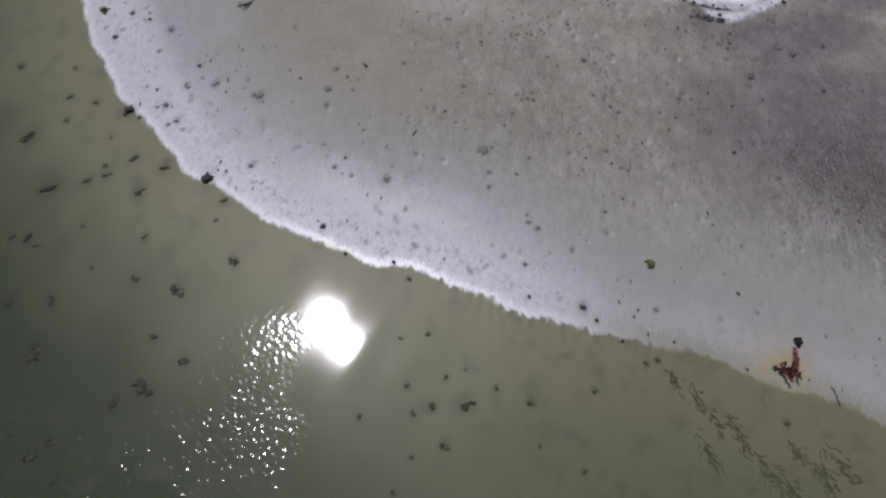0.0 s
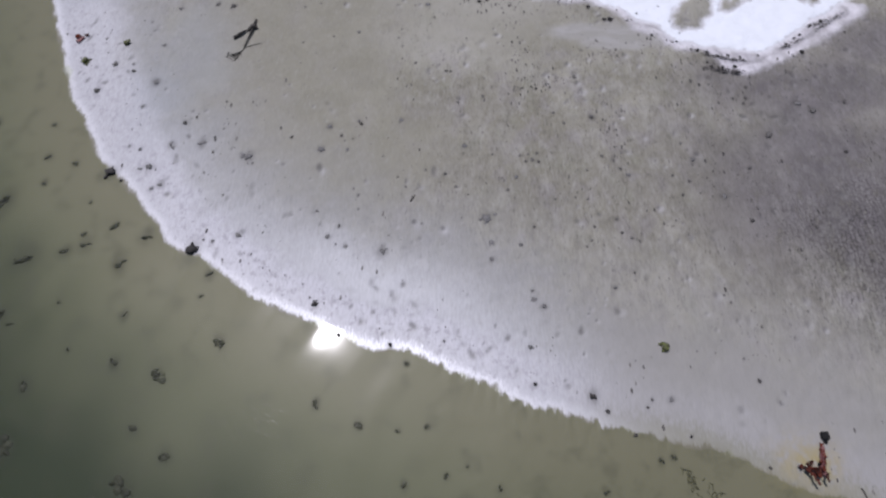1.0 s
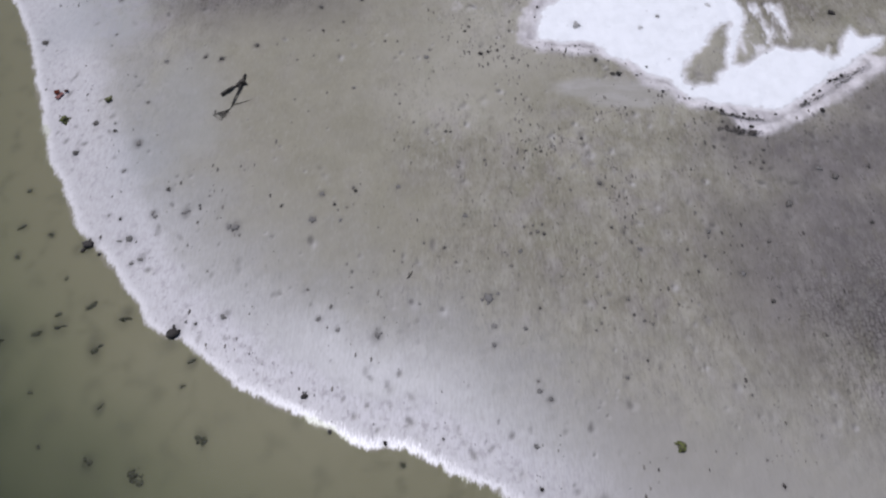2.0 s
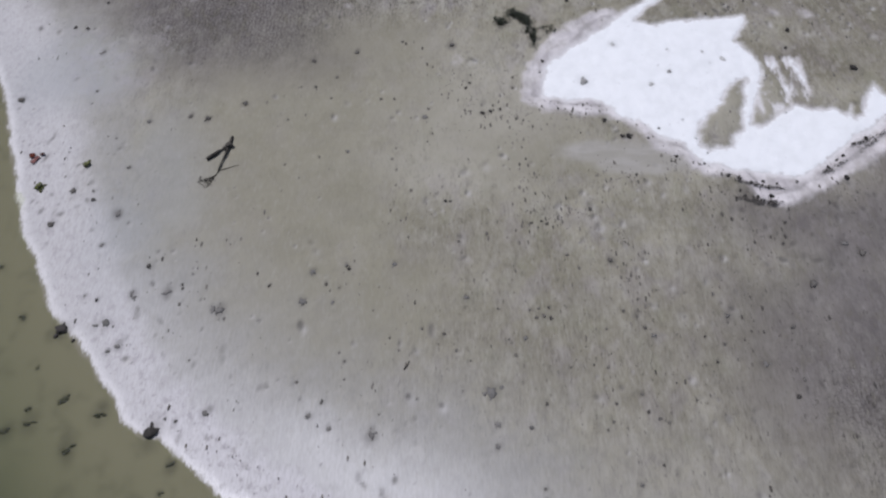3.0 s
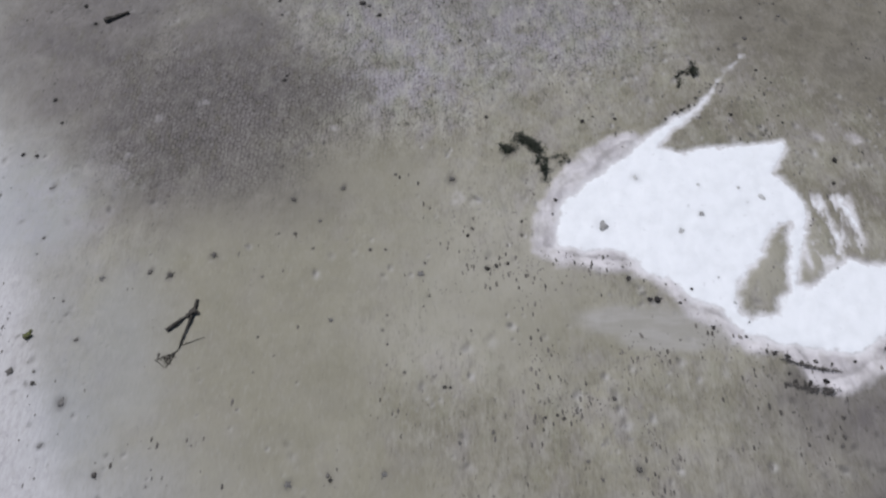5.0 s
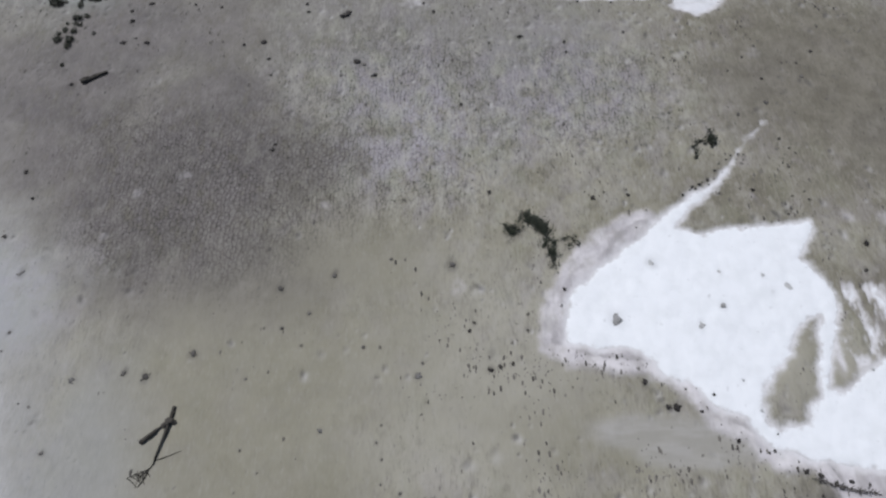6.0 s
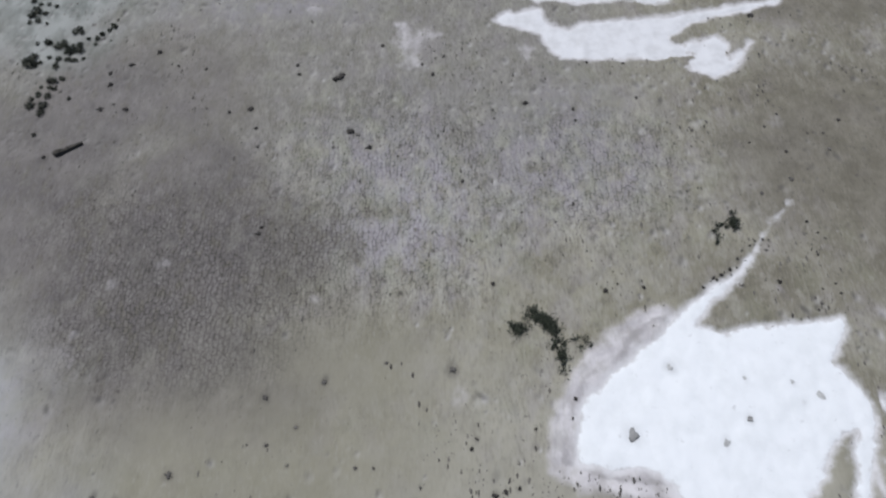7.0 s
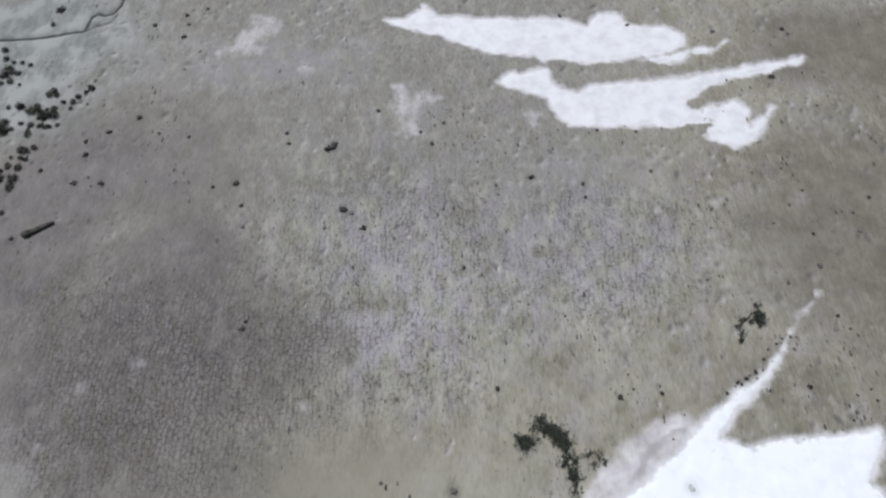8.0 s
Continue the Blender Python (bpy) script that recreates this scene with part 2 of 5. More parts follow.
PAN_CLODS = [(6.78, 11.93, 0.06), (5.84, 13.35, 0.18), (4.66, 13.0, 0.12), (4.23, 12.66, 0.15), (2.88, 12.78, 0.28), (4.73, 13.62, 0.1), (5.55, 13.24, 0.06), (5.44, 13.56, 0.1), (3.6, 13.79, 0.15), (4.88, 11.3, 0.06)]
BED_SPECKS = [(-4.18, 5.01, 0.08), (-6.66, 4.94, 0.08), (-7.61, 7.33, 0.09), (-7.79, 8.68, 0.1), (-9.03, 8.77, 0.12), (-6.27, 4.11, 0.08), (-6.87, 1.3, 0.12), (-0.52, 0.93, 0.07), (-0.79, 0.44, 0.09), (0.33, 2.27, 0.05), (3.42, 2.39, 0.08), (1.44, 1.09, 0.05), (-6.54, 6.23, 0.1), (-6.59, 6.89, 0.07), (-7.1, 7.74, 0.1)]
WEST_SPECKS = [(-7.1, 12.59, 0.08), (-7.13, 12.28, 0.05), (-3.08, 11.81, 0.06), (-2.9, 12.64, 0.05), (-2.26, 12.35, 0.06), (-1.26, 12.31, 0.09), (-0.99, 12.31, 0.07), (-0.87, 13.87, 0.08), (-0.3, 12.05, 0.08), (-0.31, 11.26, 0.04), (-0.91, 11.1, 0.05), (-0.98, 10.85, 0.05), (-0.89, 10.61, 0.06), (-0.6, 10.15, 0.07), (-2.7, 10.43, 0.04), (-3.0, 10.16, 0.04), (-6.57, 11.44, 0.05), (-6.39, 11.39, 0.06), (-6.53, 10.2, 0.07), (-4.33, 8.49, 0.05), (-6.12, 8.11, 0.06), (-3.66, 7.68, 0.07), (-1.78, 8.22, 0.06), (-1.18, 7.81, 0.05), (-0.36, 7.49, 0.07), (-1.69, 7.09, 0.06), (-1.59, 6.95, 0.05), (-1.58, 6.66, 0.05), (-0.73, 7.13, 0.06), (-2.33, 6.62, 0.07)]
WEST_SHORE = [(-1.91, 6.3, 0.06), (-4.14, 6.03, 0.09), (-4.31, 6.07, 0.06), (-4.11, 6.98, 0.05), (-0.42, 6.36, 0.05), (-1.0, 6.12, 0.04), (-0.88, 7.34, 0.05), (-0.09, 7.23, 0.04), (7.63, 7.86, 0.11), (7.94, 9.04, 0.1), (5.94, 9.02, 0.08), (7.37, 9.64, 0.06), (4.79, 3.88, 0.05), (1.48, 5.06, 0.06), (3.44, 5.99, 0.08), (3.25, 5.38, 0.06), (4.77, 4.82, 0.06), (4.69, 4.96, 0.05)]
PLAIN_SPECKS = [(1.57, 9.45, 0.05), (0.26, 9.08, 0.07), (2.14, 8.82, 0.07), (1.53, 7.67, 0.06), (1.58, 7.83, 0.05), (1.06, 7.3, 0.04), (1.16, 7.04, 0.06), (0.2, 7.12, 0.06), (0.43, 6.95, 0.04), (0.3, 6.48, 0.03), (1.6, 6.27, 0.06), (2.02, 6.84, 0.04), (2.39, 6.88, 0.04), (2.61, 6.84, 0.05), (2.3, 7.18, 0.03), (2.66, 7.47, 0.05), (2.98, 7.78, 0.06), (3.15, 6.15, 0.06), (2.67, 6.27, 0.06), (2.59, 6.0, 0.06), (3.3, 6.05, 0.08), (3.65, 6.59, 0.04), (4.36, 6.92, 0.06), (4.53, 8.08, 0.07), (5.65, 6.63, 0.07), (5.71, 7.5, 0.09), (6.07, 9.43, 0.08)]
RIM_SPECKS = [(0.45, 12.58, 0.07), (0.77, 11.94, 0.11), (0.93, 11.99, 0.09), (3.45, 11.36, 0.1), (4.2, 11.55, 0.07), (3.39, 15.14, 0.07), (0.87, 15.21, 0.09), (1.42, 12.86, 0.06), (7.46, 10.37, 0.12), (5.3, 10.44, 0.1), (5.49, 10.38, 0.09), (5.66, 10.26, 0.08)]
SHORE_CLODS = [(-5.85, 11.8, 0.11), (-0.37, 11.84, 0.14), (-1.83, 11.02, 0.09), (-5.8, 7.58, 0.11), (-5.48, 7.14, 0.11), (-3.88, 7.85, 0.13), (-2.26, 8.51, 0.11), (-2.37, 7.97, 0.16), (-1.87, 7.95, 0.09), (0.91, 6.53, 0.07), (7.01, 9.01, 0.17), (-6.07, 9.07, 0.09), (1.49, 4.9, 0.11), (1.66, 4.78, 0.1), (2.89, 5.11, 0.09)]
FAR_SPECKS = [(-6.56, 19.14, 0.06), (-6.48, 18.96, 0.05), (-5.47, 23.07, 0.09), (-5.29, 21.77, 0.06), (-1.88, 20.57, 0.05), (-2.06, 18.05, 0.07), (-3.52, 18.08, 0.08), (-1.61, 18.34, 0.1), (7.33, 22.69, 0.09), (2.56, 23.26, 0.1), (3.99, 22.99, 0.09), (5.76, 22.76, 0.11), (1.0, 18.92, 0.07), (3.74, 20.13, 0.07), (1.09, 19.94, 0.06), (3.87, 19.22, 0.08), (7.32, 17.94, 0.08), (6.23, 18.48, 0.06), (6.54, 18.78, 0.05), (6.44, 17.29, 0.1), (5.81, 16.97, 0.08), (5.61, 15.83, 0.06), (5.06, 15.18, 0.06), (6.28, 14.86, 0.07), (4.46, 17.02, 0.05)]
INLET_SPECKS = [(4.54, 15.25, 0.05), (4.65, 15.29, 0.07), (5.04, 15.51, 0.06), (5.19, 15.83, 0.06), (4.8, 15.42, 0.05), (5.34, 15.92, 0.06), (5.69, 16.03, 0.05), (4.68, 15.2, 0.05), (4.92, 15.38, 0.05), (4.55, 15.12, 0.04), (5.23, 15.65, 0.04), (5.45, 16.01, 0.05), (3.44, 14.47, 0.04), (6.37, 15.11, 0.06), (6.61, 15.2, 0.06), (6.64, 15.03, 0.07), (6.2, 14.74, 0.07), (3.67, 14.82, 0.04), (2.91, 15.43, 0.05), (2.96, 15.21, 0.06), (2.61, 15.21, 0.05), (2.51, 15.83, 0.05), (2.03, 16.4, 0.06), (2.37, 16.16, 0.04)]
WATERWEED = [(3.99, 1.01, 0.3), (4.5, 1.26, 0.34), (4.84, 0.69, 0.4), (5.64, 0.69, 0.4), (3.63, 2.1, 0.2), (3.94, 1.85, 0.22), (4.16, 1.47, 0.26), (5.9, 0.85, 0.3), (5.1, 0.5, 0.36), (5.3, 1.0, 0.22)]
# dark wrack line on the rim of the salt pan
WRACK = [(5.51, 10.37, 0.24), (5.69, 10.29, 0.28), (5.97, 10.32, 0.28), (6.18, 10.23, 0.24), (6.27, 10.02, 0.18), (5.5, 10.14, 0.22), (5.8, 10.11, 0.18), (7.15, 10.6, 0.14), (7.41, 10.79, 0.14), (7.8, 11.03, 0.15), (8.06, 11.18, 0.15)]
# dark halos painted round things as soft shade; the wrack entries are real dark debris
HALOS_AND_STAINS = [(x, y, 1.5 * s) for x, y, s in SUBMERGED + SUBMERGED_EAST + BED_SPECKS] + BEACH + BEACH_WEST + MUD_CLODS + PLAIN + PAN_EDGE + PAN_CLODS + NORTH + NORTH_EAST + WEST_SPECKS + WEST_SHORE + PLAIN_SPECKS + RIM_SPECKS + SHORE_CLODS + FAR_SPECKS
HALOS_AND_STAINS += WRACK
HALOS_AND_STAINS += [(5.7, 9.96, 0.3), (6.0, 9.97, 0.3), (6.1, 10.27, 0.2), (7.5, 10.85, 0.25), (8.05, 11.25, 0.25)]


# ---- small mathematics ----
def lattice(ix, iy, seed):
    h = (ix * 374761393 + iy * 668265263 + seed * 1442695041) & 0xFFFFFFFF
    h = ((h ^ (h >> 13)) * 1274126177) & 0xFFFFFFFF
    return ((h ^ (h >> 16)) & 0xFFFF) / 32767.5 - 1.0


def grain(x, y, size, seed, octaves=4):
    """Smooth noise about -1 to 1 on arrays; size is its largest wavelength in metres."""
    total, amount, norm = np.zeros_like(x), 1.0, 0.0
    for k in range(octaves):
        u, v = x / size + 17.3 * k, y / size - 9.1 * k
        iu, iv = np.floor(u).astype(np.int64), np.floor(v).astype(np.int64)
        fu, fv = u - iu, v - iv
        fu, fv = fu * fu * (3 - 2 * fu), fv * fv * (3 - 2 * fv)
        a, b = lattice(iu, iv, seed + k), lattice(iu + 1, iv, seed + k)
        c, d = lattice(iu, iv + 1, seed + k), lattice(iu + 1, iv + 1, seed + k)
        total += amount * ((a * (1 - fu) + b * fu) * (1 - fv) + (c * (1 - fu) + d * fu) * fv)
        norm, amount, size = norm + amount, amount * 0.55, size * 0.5
    return total / norm * 1.6


def step(a, b, v):
    f = np.clip((v - a) / (b - a), 0, 1)
    return f * f * (3 - 2 * f)


def line_distance(x, y, line):
    """Distance to a polyline."""
    best = np.full_like(x, 1e9)
    for (ax, ay), (bx, by) in zip(line, line[1:]):
        dx, dy = bx - ax, by - ay
        k = np.clip(((x - ax) * dx + (y - ay) * dy) / (dx * dx + dy * dy), 0, 1)
        best = np.minimum(best, np.hypot(x - ax - k * dx, y - ay - k * dy))
    return best


def inside(x, y, ring):
    """Signed distance to a closed outline, positive within it."""
    best = line_distance(x, y, ring + ring[:1])
    crossed = np.zeros(x.shape, bool)
    for (ax, ay), (bx, by) in zip(ring, ring[1:] + ring[:1]):
        if ay != by:
            crossed ^= ((ay > y) != (by > y)) & (x < (bx - ax) * (y - ay) / (by - ay) + ax)
    return np.where(crossed, best, -best)


def blobs(x, y, items, seed):
    total = np.zeros_like(x)
    for cx, cy, rx, ry in items:
        r = np.hypot((x - cx) / rx, (y - cy) / ry) + 0.22 * grain(x, y, 1.4, seed, 4)
        total = np.maximum(total, 1 - step(0.25, 1.2, r))
    return total


def ground_at(x, y):
    """All that the ground is at the points x, y: height and the zones of its surface."""
    ragged = 0.10 * grain(x, y, 0.9, 3, 4)
    land = inside(x, y, SHORE + [(-9000.0, 9000.0), (9000.0, 9000.0), (9000.0, -3000.0)])
    off = np.abs(land)
    fingers = (0.03 + 0.06 * np.exp(-((x - 1.5) / 2.4) ** 2)) * grain(x * 2.2, y * 0.55, 0.16, 5, 2)
    inland = land + ragged * 0.5 + fingers * np.exp(-off * 6)
    edge = 0.085 * grain(x, y, 0.42, 11, 5)
    pan = np.minimum(inside(x, y, SALT_PAN), -inside(x, y, ISLE)) + edge
    pan = pan - step(14.7, 15.6, y) * (0.055 + 0.5 * edge + 0.08 * grain(x, y, 0.22, 29, 3))
    mottled = inside(x, y, MOTTLED) * 0.3 + 0.24 * grain(x * 2.0, y * 0.7, 0.3, 23, 4) - 0.09
    mottled = np.minimum(mottled, inside(x, y, MOTTLED) + 0.1)
    mottled = np.minimum(mottled, 0.055)
    pan = np.maximum(pan, np.minimum(0.9 * mottled - 0.012, inside(x, y, MOTTLED)))
    salt_b = inside(x, y, SALT_B) + edge * 0.8
    salt_b = salt_b - np.exp(-(np.hypot((x - 5.05) / 0.6, (y - 20.4) / 0.35)) ** 2) * (0.17 - 0.5 * grain(x, y, 0.24, 27, 4))
    salt_c = inside(x, y, SALT_C) + edge * 0.8
    salt_d = inside(x, y, SALT_D) + edge * 1.2
    salt = np.maximum.reduce([pan, salt_b, salt_c, salt_d])
    rim = inside(x, y, BANK) + 0.10 * grain(x, y, 0.6, 31, 4)
    rim = np.minimum(rim, -np.maximum(inside(x, y, ISLE), inside(x, y, BROWN)) - 0.05)
    rim = np.maximum(rim, np.maximum(salt_b, salt_c) + 0.02)
    creek = np.minimum(line_distance(x, y, CREEK), line_distance(x, y, CREEK_ARM) + 0.02)
    pale = 2.0 * step(-0.12, 0.12, mottled)
    for cx, cy, r in PALE_PATCHES:
        pale = np.maximum(pale, 1 - step(0.25, 1.05, np.hypot(x - cx, y - cy) / (r * 0.62) + 0.85 * grain(x, y, 0.3, 41, 4)))
    cracked = blobs(x, y, CRACKED, 51)
    bloom = blobs(x, y, BLOOM, 61)
    damp = blobs(x, y, DAMP, 66)
    even = blobs(x, y, SMOOTH, 68)
    # weights the painted shore sheen and inner pale band, strongest near the glint
    near_glint = 0.25 * (1 - step(0.5, 4.0, x)) + 0.75 * np.exp(-((x + 1.2) / 1.8) ** 2)
    reach = x + 0.14 * y + 0.22 * grain(x, y, 0.7, 87, 3)
    ripple_zone = (1 - step(-2.35, -1.95, reach)) * (1 - step(2.7, 3.5, y + 0.3 * grain(x, y, 0.6, 89, 2))) * step(0.35, 0.7, -inland) * (0.32 + 0.68 * (1 - step(0.9, 2.4, y)))
    marsh = 1 - step(0.5, 1.2, np.hypot((x + 8.6) / 2.4, (y - 22.6) / 2.4) + 0.25 * grain(x, y, 1.2, 71, 4))
    rust = np.exp(-(np.hypot((x - 5.38) / 0.42, (y - 2.30) / 0.36) + 0.3 * grain(x, y, 0.2, 81, 3)) ** 2)
    dry = np.maximum(inland, 0)
    wet = np.maximum(-inland, 0)
    z = np.where(inland > 0, 0.003 + 0.12 * (1 - np.exp(-dry / 3.5)), 0.003 - 0.30 * (1 - np.exp(-wet / 3.0)))
    z = z + step(0.2, 1.6, inland) * (0.014 * grain(x, y, 1.3, 7, 4) + 0.008 * grain(x, y, 0.25, 9, 3))
    z = z + 0.004 * grain(x * 1.6, y * 0.8, 0.2, 13, 3) * step(-0.3, 0.3, inland)
    z = z - 0.035 * step(-0.18, 0.06, salt) + 0.02 * np.exp(-((rim - 0.02) / 0.07) ** 2) * step(-0.05, -0.25, salt)
    z = z - 0.05 * np.exp(-(creek / 0.06) ** 2)
    z = np.where(inland > 0.25, np.maximum(z, 0.008), z)
    return z, dict(inland=np.clip(inland, -8, 8), salt=np.clip(salt, -1, 1), rim=np.clip(rim, -1, 1), creek=np.clip(creek, 0, 2), pale=pale, patch=np.argmax([pan, salt_b, np.maximum(salt_c, salt_d)], axis=0).astype(float),
                   broad=step(-4.5, -6.5, x), slick=blobs(x, y, SLICK, 75), olive=blobs(x, y, OLIVE, 77), spit=blobs(x, y, SPIT, 43), dull=blobs(x, y, DULL, 79), silt=blobs(x, y, SILT, 80),
                   cracked=cracked, west=(1 - step(-0.5, 4.2, x)) * (0.6 + 0.4 * step(-6.5, -2.5, x)), bloom=bloom, damp=damp, even=even, deep=step(1.2, 3.8, wet + 0.4 * grain(x, y, 1.5, 97, 3)) * (1 - 0.75 * step(-4.0, 1.5, x)), near_glint=near_glint, ripple_zone=ripple_zone, marsh=marsh, rust=rust, thin=np.maximum(step(17.5, 20.0, y), step(14.8, 15.6, y) * 0.9), ashen=step(15.5, 19.0, y + 0.8 * grain(x, y, 2.0, 99, 3)) * (1 - step(2.0, 5.5, x)))


# ---- materials ----
class Nodes:
    """A short hand for node materials."""

    def __init__(self, name):
        self.material = bpy.data.materials.new(name)
        self.material.use_nodes = True
        self.tree = self.material.node_tree
        self.shader = self.tree.nodes["Principled BSDF"]
        self.shader.inputs["Specular IOR Level"].default_value = 0.3

    def node(self, kind, **values):
        n = self.tree.nodes.new(kind)
        for key, value in values.items():
            n.inputs[key.replace("_", " ")].default_value = value
        return n

    def link(self, a, b):
        self.tree.links.new(a, b)

    def set(self, slot, value):
        if hasattr(value, "is_linked"):
            self.link(value, slot)
        else:
            slot.default_value = value

    def place(self, sx=1.0, sy=1.0, sz=1.0):
        m = self.node("ShaderNodeMapping", Scale=(sx, sy, sz))
        self.link(self.node("ShaderNodeTexCoord").outputs["Object"], m.inputs["Vector"])
        return m.outputs[0]

    def zone(self, name):
        n = self.node("ShaderNodeAttribute")
        n.attribute_name = name
        return n.outputs["Fac"]

    def noise(self, scale, detail=4.0, rough=0.55, where=None):
        n = self.node("ShaderNodeTexNoise", Scale=scale, Detail=detail, Roughness=rough)
        self.link(where or self.place(), n.inputs["Vector"])
        return n.outputs["Fac"]

    def cells(self, scale, where=None, feature="DISTANCE_TO_EDGE"):
        n = self.node("ShaderNodeTexVoronoi", Scale=scale)
        n.feature = feature
        self.link(where or self.place(), n.inputs["Vector"])
        return n.outputs["Color" if feature == "F1" else "Distance"]

    def math(self, kind, a, b=0.0, c=0.0):
        n = self.node("ShaderNodeMath")
        n.operation = kind
        for slot, value in zip(n.inputs, (a, b, c)):
            self.set(slot, value)
        return n.outputs[0]

    def ramp(self, value, a, b, low=0.0, high=1.0):
        n = self.node("ShaderNodeMapRange")
        n.interpolation_type = "SMOOTHSTEP"
        for key, v in (("Value", value), ("From Min", a), ("From Max", b), ("To Min", low), ("To Max", high)):
            self.set(n.inputs[key], v)
        return n.outputs[0]

    def mix(self, factor, a, b, blend="MIX"):
        n = self.node("ShaderNodeMix")
        n.data_type, n.blend_type = "RGBA", blend
        self.set(n.inputs[0], factor)
        for slot, value in ((n.inputs[6], a), (n.inputs[7], b)):
            self.set(slot, (*value, 1.0) if isinstance(value, tuple) else value)
        return n.outputs[2]

    def bump(self, heights, strength, distance, normal=None):
        n = self.node("ShaderNodeBump", Distance=distance)
        self.set(n.inputs["Strength"], strength)
        self.link(heights, n.inputs["Height"])
        if normal:
            self.link(normal, n.inputs["Normal"])
        return n.outputs[0]

    def done(self, colour, roughness, normal=None):
        self.set(self.shader.inputs["Base Color"], (*colour, 1.0) if isinstance(colour, tuple) else colour)
        self.set(self.shader.inputs["Roughness"], roughness)
        if normal:
            self.link(normal, self.shader.inputs["Normal"])
        return self.material


def ground_material():
    m = Nodes("lake_mud")
    fine, mid, wide = m.noise(42, 4, 0.65), m.noise(7, 5, 0.6), m.noise(0.9, 5, 0.55)
    streak = m.noise(9, 4, 0.6, m.place(2.4, 0.8, 1))
    inland, salt, rim = m.zone("inland"), m.zone("salt"), m.zone("rim")
    wobble = m.math("MULTIPLY", m.math("SUBTRACT", mid, 0.5), 0.9)
    # dried mud, grey olive with lilac-white bloom and damp dark ground
    blotch = m.noise(2.3, 6, 0.62)
    tall = m.noise(10.5, 3, 0.55, m.place(2.4, 0.7, 1))
    dryness = m.ramp(m.zone("damp"), 0.1, 0.8, 1.0, 0.25)
    patch = m.noise(3.6, 5, 0.6, m.place(1.5, 0.75, 1))
    tint = m.noise(1.7, 4, 0.55, m.place(1.2, 0.9, 1))
    mud = m.mix(m.ramp(wide, 0.35, 0.65), (0.177, 0.168, 0.128), (0.236, 0.226, 0.182))
    mud = m.mix(m.math("MULTIPLY", m.ramp(blotch, 0.42, 0.62), 0.55), mud, (0.214, 0.206, 0.184))
    damp = m.math("MULTIPLY", m.zone("damp"), m.ramp(blotch, 0.25, 0.6, 1.0, 0.85))
    mud = m.mix(damp, mud, m.mix(m.ramp(wide, 0.4, 0.6), (0.092, 0.084, 0.086), (0.116, 0.106, 0.106)))
    dried = m.ramp(m.noise(5.5, 5, 0.62, m.place(1.6, 0.8, 1)), 0.46, 0.66)
    mud = m.mix(m.math("MULTIPLY", m.math("MULTIPLY", damp, dried), 0.42), mud, (0.178, 0.168, 0.164))
    mud = m.mix(m.math("MULTIPLY", m.zone("olive"), 0.85), mud, m.mix(m.ramp(blotch, 0.35, 0.65), (0.112, 0.103, 0.078), (0.154, 0.143, 0.114)))
    veil = m.math("MULTIPLY", m.zone("bloom"), m.ramp(m.math("ADD", blotch, m.math("MULTIPLY", m.math("SUBTRACT", tall, 0.5), 0.6)), 0.28, 0.60))
    mud = m.mix(m.math("MULTIPLY", veil, 0.9), mud, m.mix(m.ramp(tint, 0.4, 0.6), (0.285, 0.288, 0.280), (0.335, 0.322, 0.362)))
    coarse = m.math("MULTIPLY", m.ramp(m.zone("even"), 0.0, 1.0, 1.0, 0.25), m.ramp(m.zone("cracked"), 0.0, 0.7, 0.6, 1.0))
    mud = m.mix(m.math("MULTIPLY", m.zone("ashen"), m.math("MULTIPLY", dryness, 0.7)), mud, (0.150, 0.146, 0.143))
    mud = m.mix(m.math("MULTIPLY", m.zone("even"), 0.7), mud, (0.196, 0.188, 0.147))
    mud = m.mix(m.math("MULTIPLY", m.zone("dull"), 0.55), mud, (0.158, 0.149, 0.120))
    mud = m.mix(m.math("MULTIPLY", m.zone("silt"), 0.6), mud, (0.285, 0.276, 0.238))
    # lighter, darker, greener and more lilac patches, streaked along y for the camera's view
    mud = m.mix(m.math("MULTIPLY", m.math("MULTIPLY", dryness, m.ramp(patch, 0.50, 0.66)), m.math("MULTIPLY", coarse, 0.55)), mud, (0.305, 0.298, 0.268))
    mud = m.mix(m.math("MULTIPLY", m.ramp(patch, 0.48, 0.34), m.math("MULTIPLY", coarse, m.ramp(m.zone("bloom"), 0.0, 1.0, 0.6, 0.28))), mud, (0.118, 0.110, 0.088))
    mud = m.mix(m.math("MULTIPLY", m.ramp(tint, 0.52, 0.66), m.math("MULTIPLY", coarse, m.math("MULTIPLY", dryness, 0.35))), mud, (0.225, 0.206, 0.232))
    mud = m.mix(m.math("MULTIPLY", m.ramp(tint, 0.46, 0.32), m.math("MULTIPLY", coarse, m.math("MULTIPLY", dryness, 0.35))), mud, (0.192, 0.200, 0.140))
    mud = m.mix(m.math("MULTIPLY", m.ramp(streak, 0.5, 0.78), m.math("MULTIPLY", dryness, 0.4)), mud, (0.27, 0.264, 0.242))
    mud = m.mix(m.math("MULTIPLY", m.math("MULTIPLY", coarse, m.ramp(tall, 0.50, 0.64)), m.math("MULTIPLY", m.ramp(patch, 0.35, 0.6, 0.55, 0.28), m.ramp(m.zone("bloom"), 0.2, 0.9, 1.0, 0.6))), mud, (0.080, 0.074, 0.065))
    mud = m.mix(m.math("MULTIPLY", m.math("MULTIPLY", dryness, m.ramp(tall, 0.46, 0.34)), m.math("MULTIPLY", coarse, 0.26)), mud, (0.335, 0.327, 0.298))
